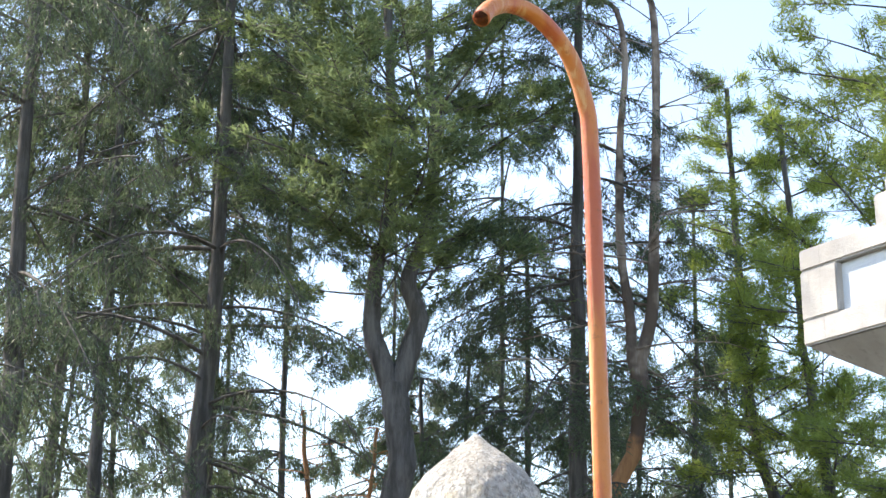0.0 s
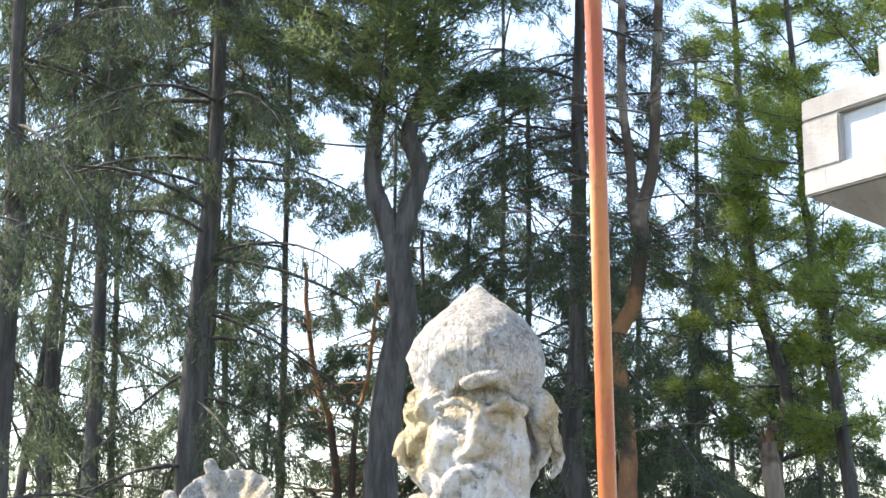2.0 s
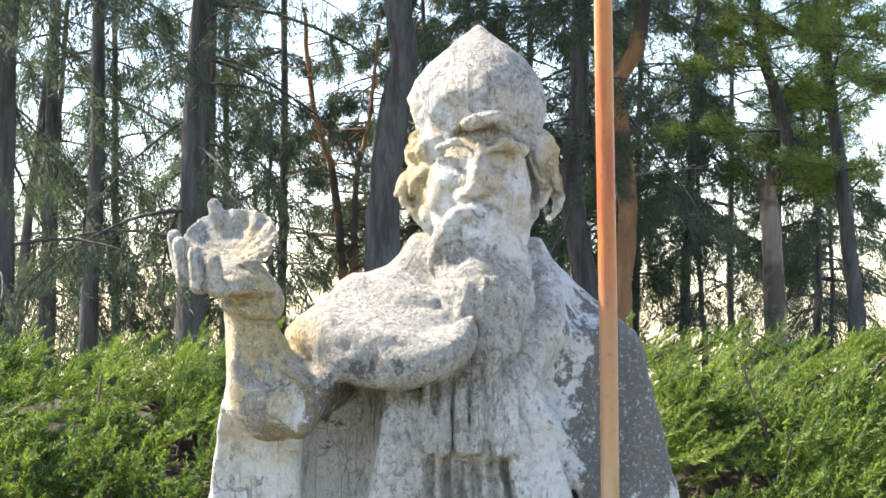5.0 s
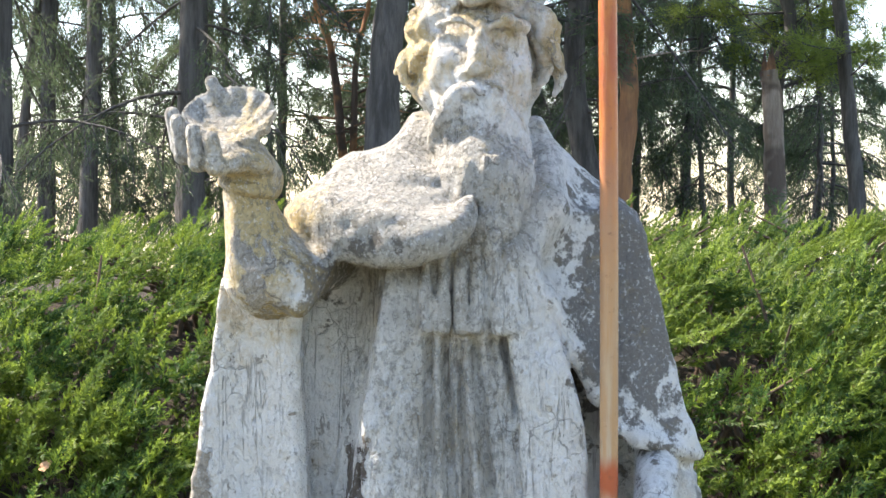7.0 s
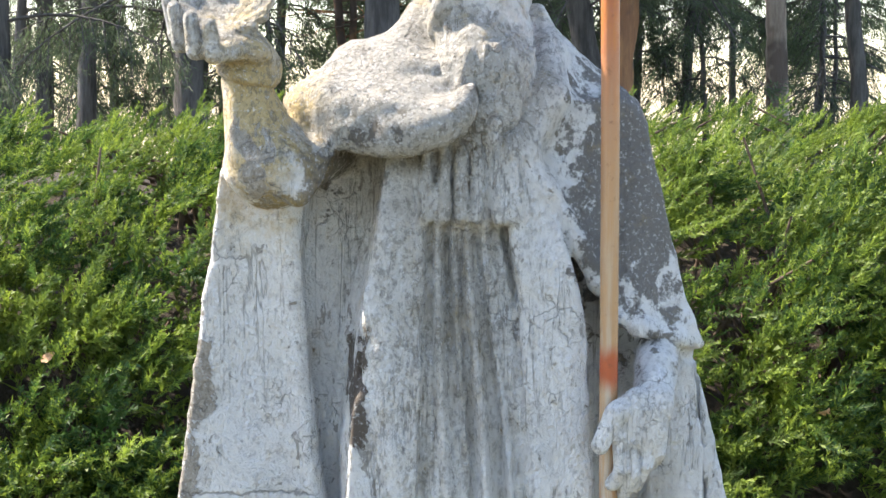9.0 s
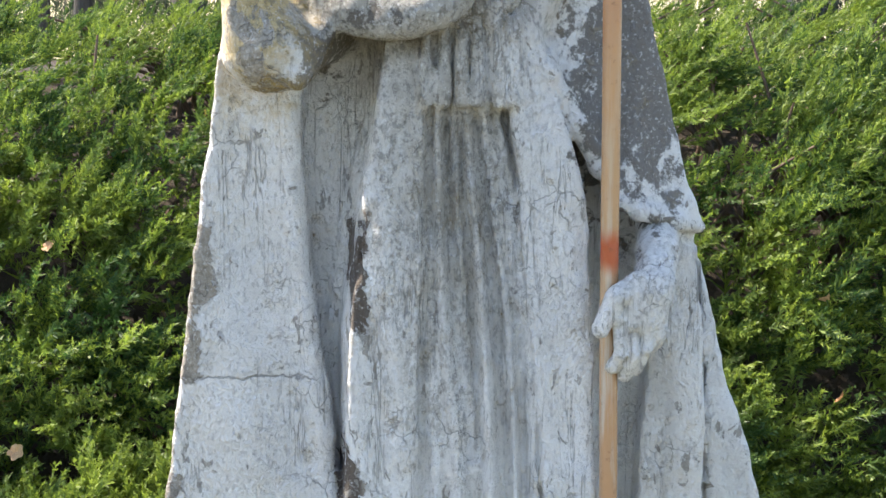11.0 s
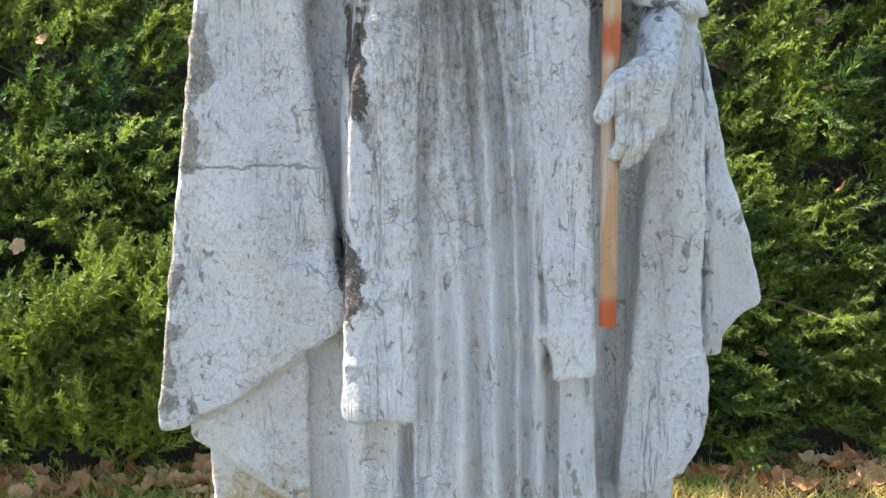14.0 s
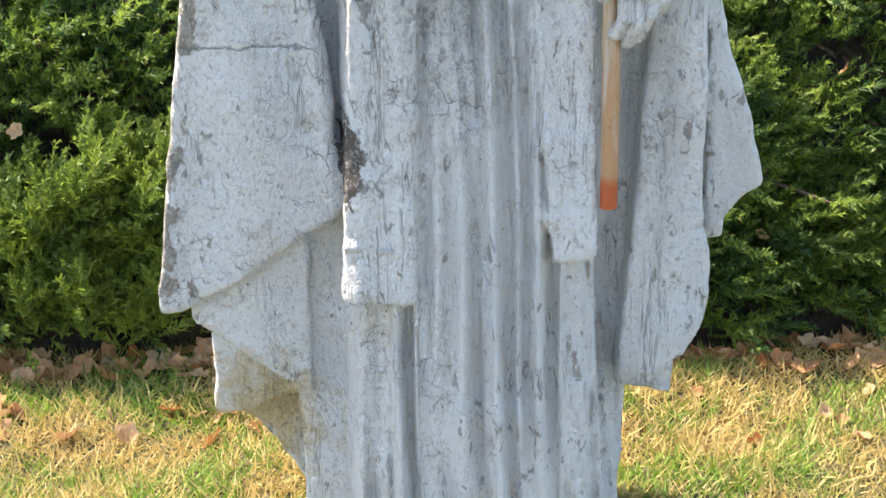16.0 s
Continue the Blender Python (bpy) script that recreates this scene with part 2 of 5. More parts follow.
def bark_material(name, a, b, patch=None):
    m = Mat(name)
    n = m.noise(5, 8, 0.7, stretch=(2.5, 2.5, 0.35))
    f = m.noise(40, 5, 0.7, stretch=(1, 1, 0.3))
    col = m.mix(m.step(n, 0.35, 0.65), a, b)
    if patch:
        col = m.mix(m.step(m.noise(1.3, 4), 0.47, 0.56, 0, 0.9), col, patch)
    return m.finish(col, 0.95, m.math("ADD", n, m.math("MULTIPLY", f, 0.4)), 0.03, 0.8)


def needle_material(name, a, b, through, tint):
    m = Mat(name)
    r = m.island()
    col = m.mix(r, a, b)
    col = m.mix(m.step(m.noise(0.9, 3), 0.42, 0.62, 0, 0.75), col, tint)
    return m.leafy(col, through)


def juniper_material():
    m = Mat("juniper_scales")
    r = m.island()
    p = m.math("ADD", m.noise(5.5, 4, 0.6), m.math("MULTIPLY", m.math("SUBTRACT", r, 0.5), 0.30))
    col = m.mix(m.step(p, 0.42, 0.68), (0.042, 0.098, 0.024), (0.25, 0.345, 0.05))
    col = m.mix(m.step(m.noise(1.6, 3), 0.45, 0.62, 0, 0.4), col, (0.26, 0.33, 0.05))
    col = m.mix(m.step(m.noise(9, 3), 0.70, 0.76, 0, 0.7), col, (0.26, 0.15, 0.06))
    return m.leafy(col, 0.47)


def concrete_material(name, a, b):
    m = Mat(name)
    n, f = m.noise(3.5, 8, 0.65), m.noise(50, 5, 0.7)
    st = m.noise(6, 6, 0.6, stretch=(3, 3, 0.4))
    col = m.mix(m.step(n, 0.35, 0.65), a, b)
    col = m.mix(m.step(st, 0.55, 0.75, 0, 0.45), col, tuple(q * 0.5 for q in a))
    return m.finish(col, 0.9, m.math("ADD", n, f), 0.006, 0.6)


def soil_material():
    m = Mat("lawn_soil")
    n, f = m.noise(2.2, 6), m.noise(35, 6, 0.7)
    col = m.mix(m.step(n, 0.4, 0.6), (0.12, 0.095, 0.045), (0.08, 0.085, 0.03))
    col = m.mix(m.step(f, 0.45, 0.7), col, (0.17, 0.125, 0.06))
    # brown bank soil, coloured extra dark for the shade inside the junipers
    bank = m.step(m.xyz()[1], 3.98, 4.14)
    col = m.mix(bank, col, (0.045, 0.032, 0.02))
    return m.finish(col, 0.95, f, 0.02, 1.0)


def grass_material():
    m = Mat("patchy_lawn_blades")
    r = m.island()
    green = m.mix(r, (0.14, 0.28, 0.03), (0.31, 0.42, 0.06))
    straw = m.mix(r, (0.50, 0.37, 0.12), (0.70, 0.54, 0.23))
    p = m.math("ADD", m.noise(3.2, 5), m.math("MULTIPLY", m.math("SUBTRACT", r, 0.5), 0.22))
    return m.leafy(m.mix(m.step(p, 0.41, 0.52), green, straw), 0.35)


def leaf_material():
    m = Mat("dry_brown_leaf")
    r = m.each()
    col = m.mix(r, (0.46, 0.165, 0.045), (0.74, 0.50, 0.29))
    col = m.mix(m.step(m.noise(40, 4), 0.45, 0.65, 0, 0.5), col, (0.17, 0.08, 0.04))
    return m.leafy(col, 0.2, 0.7)


STATUE, RUST = statue_material(), rust_material()
BARK = bark_material("dark_pine_bark", (0.055, 0.052, 0.048), (0.135, 0.128, 0.12))
PALE_BARK = bark_material("peeling_dead_bark", (0.24, 0.19, 0.15), (0.40, 0.34, 0.29), (0.10, 0.075, 0.06))
RED_BARK = bark_material("torn_red_wood", (0.42, 0.22, 0.10), (0.26, 0.13, 0.07), (0.09, 0.075, 0.065))
PINE = needle_material("pine_needles", (0.10, 0.148, 0.072), (0.19, 0.25, 0.11), 0.58, (0.19, 0.25, 0.09))
SPRUCE = needle_material("hemlock_needles", (0.055, 0.082, 0.052), (0.125, 0.168, 0.092), 0.54, (0.115, 0.16, 0.078))
BRIGHT = needle_material("sunlit_yellow_green_needles", (0.16, 0.23, 0.05), (0.27, 0.34, 0.08), 0.6, (0.24, 0.31, 0.06))
JUNIPER = juniper_material()
TWIG = bark_material("juniper_twig", (0.09, 0.06, 0.04), (0.15, 0.10, 0.07))
CONCRETE = concrete_material("grey_concrete", (0.33, 0.32, 0.30), (0.42, 0.41, 0.39))
PANEL = concrete_material("pale_blue_grey_panel", (0.50, 0.55, 0.59), (0.56, 0.60, 0.63))
# near-black brown: the shade inside the pipe's open end, put into its colour
BORE_SHADE = bark_material("shaded_rusty_bore", (0.02, 0.014, 0.01), (0.05, 0.03, 0.02))
SOIL, GRASS, LEAF = soil_material(), grass_material(), leaf_material()


# ---- mesh tools ----
def mesh_of(name, verts, faces, mat, smooth=True):
    me = bpy.data.meshes.new(name)
    verts = np.asarray(verts, np.float32)
    if isinstance(faces, np.ndarray):
        k = faces.shape[1]
        me.vertices.add(len(verts))
        me.vertices.foreach_set("co", verts.ravel())
        me.loops.add(faces.size)
        me.loops.foreach_set("vertex_index", faces.ravel().astype(np.int32))
        me.polygons.add(len(faces))
        me.polygons.foreach_set("loop_start", np.arange(0, faces.size, k, dtype=np.int32))
        me.polygons.foreach_set("loop_total", np.full(len(faces), k, np.int32))
        me.update(calc_edges=True)
    else:
        me.from_pydata(verts.tolist(), [], faces)
    me.materials.append(mat)
    if smooth:
        me.polygons.foreach_set("use_smooth", np.ones(len(me.polygons), bool))
    me.validate()
    return me


def part(name, verts, faces, mat, parent=None, label="", smooth=True):
    ob = new(name, mesh_of(name, verts, faces, mat, smooth))
    if parent is not None:
        ob.parent = parent
        ob.matrix_parent_inverse = parent.matrix_basis.inverted()
    return tagged(ob, label)


def spline(pts, n):
    """Points along a Catmull-Rom curve."""
    p = np.asarray(pts, float)
    p = np.vstack([2 * p[0] - p[1], p, 2 * p[-1] - p[-2]])
    u = np.linspace(0, len(p) - 3 - 1e-6, n)
    i = u.astype(int)
    t = (u - i)[:, None]
    a, b, c, d = p[i], p[i + 1], p[i + 2], p[i + 3]
    return 0.5 * (2 * b + (c - a) * t + (2 * a - 5 * b + 4 * c - d) * t ** 2 + (3 * b - a - 3 * c + d) * t ** 3)


def tube(path, radii, sides=10, rough=0.0, cap=True, seed=0):
    """A swept tube along a path; returns vertices and quads."""
    path, radii = np.asarray(path, float), np.asarray(radii, float)
    tan = np.gradient(path, axis=0)
    tan /= np.linalg.norm(tan, axis=1)[:, None] + 1e-9
    ref = np.array([0.13, 1.0, 0.07]) if abs(tan[0][2]) > 0.5 else np.array([0.05, 0.1, 1.0])
    u = np.cross(tan, ref)
    u /= np.linalg.norm(u, axis=1)[:, None]
    v = np.cross(tan, u)
    a = np.linspace(0, 2 * np.pi, sides, endpoint=False)
    g = np.random.default_rng(seed)
    r = radii[:, None] * (1 + rough * g.normal(size=(len(path), sides)))
    verts = path[:, None] + (u[:, None] * np.cos(a)[None, :, None] + v[:, None] * np.sin(a)[None, :, None]) * r[..., None]
    i, j = np.meshgrid(np.arange(len(path) - 1), np.arange(sides), indexing="ij")
    k = (j + 1) % sides
    quads = np.stack([i * sides + j, i * sides + k, (i + 1) * sides + k, (i + 1) * sides + j], -1).reshape(-1, 4)
    return verts.reshape(-1, 3), quads


def gather(chunks):
    vs, fs, n = [], [], 0
    for v, f in chunks:
        vs.append(v)
        fs.append(f + n)
        n += len(v)
    return np.vstack(vs), np.vstack(fs)


def unit(v):
    return v / (np.linalg.norm(v, axis=-1, keepdims=True) + 1e-9)


def spikes(base, way, length, width, g):
    """Narrow triangles from base along way."""
    side = unit(np.cross(way, g.normal(size=way.shape))) * np.asarray(width).reshape(-1, 1) / 2
    v = np.stack([base - side, base + side, base + way * np.asarray(length).reshape(-1, 1)], 1).reshape(-1, 3)
    return v, np.arange(len(v)).reshape(-1, 3)


# ---- ground: lawn, planted bank, wooded level behind it ----
def bank(x, y):
    x, y = np.asarray(x, float), np.asarray(y, float)
    z = np.interp(y, [-1e4, 4.12, 4.5, 5.0, 5.6, 6.2, 7.5, 12.0, 24.0, 60.0, 600.0, 4000.0], [0, 0, 0.42, 0.95, 1.32, 1.50, 1.50, 1.30, 0.7, -3.5, -60, -400])
    return z


def swell(x, y):
    return 0.010 * (np.sin(x * 7 + y * 3) + np.sin(y * 11 - x * 5))


def ground():
    xs = np.concatenate([[-3000, -600, -120, -40, -15, -8], np.arange(-5, 5.01, 0.12), [8, 15, 40, 120, 600, 3000]])
    ys = np.concatenate([[-3000, -600, -120, -30, -8, -2, 0, 1.5], np.arange(2.4, 7.0, 0.06), [7.5, 8, 9, 11, 14, 18, 24, 32, 45, 60, 100, 200, 600, 1500, 4000]])
    X, Y = np.meshgrid(xs, ys, indexing="ij")
    near = (np.abs(X) < 6) & (Y > 2) & (Y < 8)
    Z = bank(X, Y) + near * swell(X, Y)
    nx, ny = X.shape
    i, j = np.meshgrid(np.arange(nx - 1), np.arange(ny - 1), indexing="ij")
    q = np.stack([i * ny + j, (i + 1) * ny + j, (i + 1) * ny + j + 1, i * ny + j + 1], -1).reshape(-1, 4)
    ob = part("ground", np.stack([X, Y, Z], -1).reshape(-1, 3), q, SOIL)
    tagged(ob, "patchy lawn soil rising into a planted bank", "ground", kind="structure")


ground()


# ---- the statue: one carved solid ----
def surface_nets(F, origin, h):
    """A closed quad mesh of the surface F = 0 on a regular grid."""
    s = F < 0
    n = np.array(F.shape) - 1
    acc = np.zeros((*n, 3), np.float32)
    cnt = np.zeros(n, np.float32)
    for ax in range(3):
        o1, o2 = [a for a in range(3) if a != ax]
        for d1 in (0, 1):
            for d2 in (0, 1):
                lo, hi = [None] * 3, [None] * 3
                lo[ax], hi[ax] = slice(0, n[ax]), slice(1, n[ax] + 1)
                lo[o1] = hi[o1] = slice(d1, d1 + n[o1])
                lo[o2] = hi[o2] = slice(d2, d2 + n[o2])
                a, b = F[tuple(lo)], F[tuple(hi)]
                cross = (a < 0) != (b < 0)
                t = np.where(cross, a / np.where(cross, a - b, 1), 0)
                acc[..., ax] += np.where(cross, t, 0)
                acc[..., o1] += np.where(cross, d1, 0)
                acc[..., o2] += np.where(cross, d2, 0)
                cnt += cross
    mask = cnt > 0
    idx = -np.ones(n, np.int64)
    idx[mask] = np.arange(mask.sum())
    cells = np.argwhere(mask)
    verts = origin + h * (cells + acc[mask] / cnt[mask][:, None])
    quads = []
    for ax in range(3):
        o1, o2 = [(1, 2), (2, 0), (0, 1)][ax]
        lo, hi = [slice(1, n[k]) for k in range(3)], [slice(1, n[k]) for k in range(3)]
        lo[ax], hi[ax] = slice(0, n[ax]), slice(1, n[ax] + 1)
        a, b = s[tuple(lo)], s[tuple(hi)]
        for flip in (False, True):
            e = np.argwhere((a & ~b) if not flip else (~a & b))
            e = e + np.array([0 if k == ax else 1 for k in range(3)])
            c = []
            for d1, d2 in ((0, 0), (1, 0), (1, 1), (0, 1)):
                q = e.copy()
                q[:, o1] -= 1 - d1
                q[:, o2] -= 1 - d2
                c.append(idx[q[:, 0], q[:, 1], q[:, 2]])
            q = np.stack(c if not flip else c[::-1], -1)
            quads.append(q)
    quads = np.vstack(quads)
    return verts, quads[(quads >= 0).all(1)]


class Carve:
    """A solid built from blended forms on a grid."""

    def __init__(self, lo, hi, h):
        self.lo, self.h = np.array(lo, float), h
        self.ax = [np.arange(a, b, h, dtype=np.float32) for a, b in zip(lo, hi)]
        self.F = np.full([len(a) for a in self.ax], 0.5, np.float32)

    def wear(self, amount, step, seed):
        """Uneven casting: smooth random relief of a given size in cells."""
        g = np.random.default_rng(seed)
        n = g.normal(size=[k // step + 3 for k in self.F.shape]).astype(np.float32)
        for a in range(3):
            m = self.F.shape[a]
            u = np.arange(m) / step
            i, t = u.astype(int), (u - u.astype(int)).astype(np.float32)
            t = t * t * (3 - 2 * t)
            shape = [1, 1, 1]
            shape[a] = m
            n = np.take(n, i, a) * (1 - t.reshape(shape)) + np.take(n, i + 1, a) * t.reshape(shape)
        self.F += amount * n

    def region(self, lo, hi):
        sl = tuple(slice(max(0, int((a - l) / self.h) - 1), max(0, int((b - l) / self.h) + 2)) for a, b, l in zip(lo, hi, self.lo))
        g = np.meshgrid(*[x[s] for x, s in zip(self.ax, sl)], indexing="ij")
        return sl, g

    def blend(self, lo, hi, fn, k=0.02, cut=False):
        pad = k + 3 * self.h
        sl, (X, Y, Z) = self.region([a - pad for a in lo], [b + pad for b in hi])
        if X.size == 0:
            return
        d = fn(X, Y, Z)
        A = self.F[sl]
        if cut:
            hh = np.clip(0.5 - 0.5 * (A + d) / k, 0, 1)
            self.F[sl] = A * (1 - hh) - d * hh + k * hh * (1 - hh)
        else:
            hh = np.clip(0.5 + 0.5 * (A - d) / k, 0, 1)
            self.F[sl] = A * (1 - hh) + d * hh - k * hh * (1 - hh)

    def ball(self, c, r, k=0.02, cut=False, turn=None):
        c, r = np.array(c, float), np.array(np.broadcast_to(r, 3), float)
        R = np.array(Euler([radians(a) for a in turn]).to_matrix()) if turn else np.eye(3)
        m = r.max()

        def fn(X, Y, Z):
            p = [X - c[0], Y - c[1], Z - c[2]]
            q = [sum(R[i][j] * p[i] for i in range(3)) / r[j] for j in range(3)]
            n = np.sqrt(q[0] ** 2 + q[1] ** 2 + q[2] ** 2)
            return (n - 1) * r.min() * np.where(n > 1, 1.0, 1.0)
        self.blend(c - m, c + m, fn, k, cut)

    def rod(self, a, b, ra, rb=None, k=0.02, cut=False):
        rb = ra if rb is None else rb
        a, b = np.array(a, float), np.array(b, float)
        ab = b - a
        L = ab @ ab

        def fn(X, Y, Z):
            t = np.clip(((X - a[0]) * ab[0] + (Y - a[1]) * ab[1] + (Z - a[2]) * ab[2]) / L, 0, 1)
            return np.sqrt((X - a[0] - t * ab[0]) ** 2 + (Y - a[1] - t * ab[1]) ** 2 + (Z - a[2] - t * ab[2]) ** 2) - (ra + (rb - ra) * t)
        m = max(ra, rb)
        self.blend(np.minimum(a, b) - m, np.maximum(a, b) + m, fn, k, cut)

    def chain(self, pts, radii, k=0.02):
        for i in range(len(pts) - 1):
            self.rod(pts[i], pts[i + 1], radii[i], radii[i + 1], k)


def statue_head(c):
    cx = 0.068
    c.ball((cx, 3.05, 2.17), (0.095, 0.115, 0.135), 0.02)
    c.ball((cx, 2.99, 2.15), (0.086, 0.085, 0.12), 0.03)
    c.rod((cx, 3.06, 2.12), (cx, 3.07, 1.93), 0.095, 0.12, 0.03)

    def mitre(X, Y, Z):
        r = np.interp(Z, [2.22, 2.26, 2.30, 2.345, 2.38, 2.418, 2.45, 2.476, 2.494], [0.098, 0.106, 0.120, 0.130, 0.118, 0.088, 0.053, 0.022, 0.0])
        ang = np.arctan2(X - cx, 3.056 - Y)
        r = r * (1 + 0.035 * np.cos(4 * ang))
        rho = np.sqrt((X - cx) ** 2 + ((Y - 3.056) * 1.0) ** 2)
        edge = 2.255 + 0.035 * np.exp(-(ang / 0.55) ** 2)
        return np.maximum(np.maximum((rho - r) * 0.75, (edge - Z) * 0.9), Z - 2.495)
    c.blend((-0.1, 2.88, 2.2), (0.24, 3.22, 2.5), mitre, 0.008)
    # turned-up brim piece over the brow
    c.rod((0.045, 2.915, 2.278), (0.10, 2.912, 2.296), 0.013, 0.010, 0.012)
    # brows, sockets, lids
    c.chain([(0.050, 2.912, 2.232), (0.022, 2.914, 2.246), (-0.010, 2.942, 2.240)], [0.010, 0.012, 0.009], 0.014)
    c.chain([(0.086, 2.912, 2.232), (0.115, 2.914, 2.244), (0.150, 2.945, 2.236)], [0.010, 0.012, 0.009], 0.014)
    for x in (0.018, 0.118):
        c.ball((x, 2.908, 2.208), (0.034, 0.036, 0.020), 0.010, True)
        c.ball((x, 2.950, 2.205), (0.024, 0.016, 0.013), 0.003)
        c.rod((x - 0.024, 2.940, 2.215), (x + 0.024, 2.940, 2.214), 0.0055, 0.0055, 0.004)
        c.rod((x - 0.02, 2.940, 2.193), (x + 0.02, 2.940, 2.193), 0.005, 0.005, 0.005)
    # nose
    c.rod((cx, 2.920, 2.240), (0.055, 2.880, 2.156), 0.013, 0.017, 0.010)
    c.ball((0.038, 2.905, 2.148), (0.012, 0.014, 0.010), 0.010)
    c.ball((0.076, 2.905, 2.148), (0.012, 0.014, 0.010), 0.010)
    # cheeks
    c.ball((0.004, 2.95, 2.155), (0.034, 0.03, 0.045), 0.03)
    c.ball((0.128, 2.95, 2.150), (0.036, 0.03, 0.055), 0.03)
    # moustache and mouth
    c.chain([(0.052, 2.892, 2.118), (0.024, 2.892, 2.104), (-0.002, 2.902, 2.068), (-0.020, 2.925, 2.025)], [0.014, 0.019, 0.017, 0.008], 0.008)
    c.chain([(0.064, 2.892, 2.118), (0.092, 2.892, 2.104), (0.120, 2.902, 2.068), (0.142, 2.925, 2.022)], [0.014, 0.019, 0.017, 0.008], 0.008)
    c.ball((0.052, 2.888, 2.096), (0.022, 0.016, 0.008), 0.006, True)
    c.rod((0.04, 2.9, 2.083), (0.072, 2.9, 2.083), 0.009, 0.009, 0.008)
    # beard: a full mass with waving locks
    c.rod((0.07, 2.965, 2.07), (0.075, 2.925, 1.94), 0.080, 0.088, 0.03)
    c.rod((0.075, 2.925, 1.94), (0.09, 2.900, 1.80), 0.085, 0.050, 0.04)
    g = np.random.default_rng(3)
    for i in range(44):
        a = -1.25 + 2.5 * g.random()
        z0 = 2.09 - 0.13 * g.random()
        x0, y0 = cx - 0.005 + 0.083 * np.sin(a), 2.975 - 0.083 * np.cos(a)
        pts, x, y, z = [], x0, y0, z0
        for j in range(5):
            pts.append((x, y, z))
            z -= 0.026
            x += 0.012 * np.sin(j * 1.7 + i) - 0.10 * (x - cx) * 0.3
            y -= 0.006
        c.chain(pts, [0.008, 0.010, 0.010, 0.008, 0.004], 0.006)
    for i in range(38):
        a = -1.2 + 2.4 * g.random()
        x, y, z = cx + 0.01 + 0.09 * np.sin(a), 2.925 - 0.088 * np.cos(a), 2.0 - 0.09 * g.random()
        pts = []
        for j in range(5):
            pts.append((x, y, z))
            z -= 0.032
            x += 0.008 * np.sin(j * 1.5 + 2 * i) - 0.05 * (x - cx)
            y += 0.001
        c.chain(pts, [0.005, 0.008, 0.008, 0.006, 0.003], 0.008)
    # hair: heavy waved locks beside the cheeks, flaring out under the mitre
    waves = ((-1, ((-0.030, 2.262), (-0.058, 2.246), (-0.044, 2.214), (-0.060, 2.190), (-0.078, 2.160), (-0.058, 2.128))),
             (1, ((0.168, 2.262), (0.196, 2.242), (0.184, 2.212), (0.190, 2.188), (0.196, 2.158), (0.178, 2.126))))
    for side, line in waves:
        for i in range(13):
            y, dx, dz = 2.975 + 0.010 * i, 0.016 * g.normal(), 0.010 * g.normal()
            last = 4 + int(2 * g.random() + 0.5)
            pts = [(x + dx * (0.4 + 0.2 * j) - side * 0.010 * (i < 3) * (j < 3), y + 0.006 * g.normal(), z + dz) for j, (x, z) in enumerate(line[:last])]
            pts = spline(pts, 9)
            c.chain(pts, np.interp(np.linspace(0, 1, 9), [0, 0.3, 0.8, 1], [0.010, 0.014, 0.013, 0.006]), 0.005)
    c.rod((-0.012, 3.0, 2.25), (-0.02, 3.0, 2.12), 0.03, 0.03, 0.02)
    c.rod((-0.02, 3.05, 2.25), (-0.03, 3.07, 2.13), 0.036, 0.036, 0.02)
    c.rod((0.155, 3.05, 2.25), (0.155, 3.07, 2.13), 0.032, 0.032, 0.02)


def ridge(u, at, w):
    return np.exp(-((u - at) / w) ** 2)


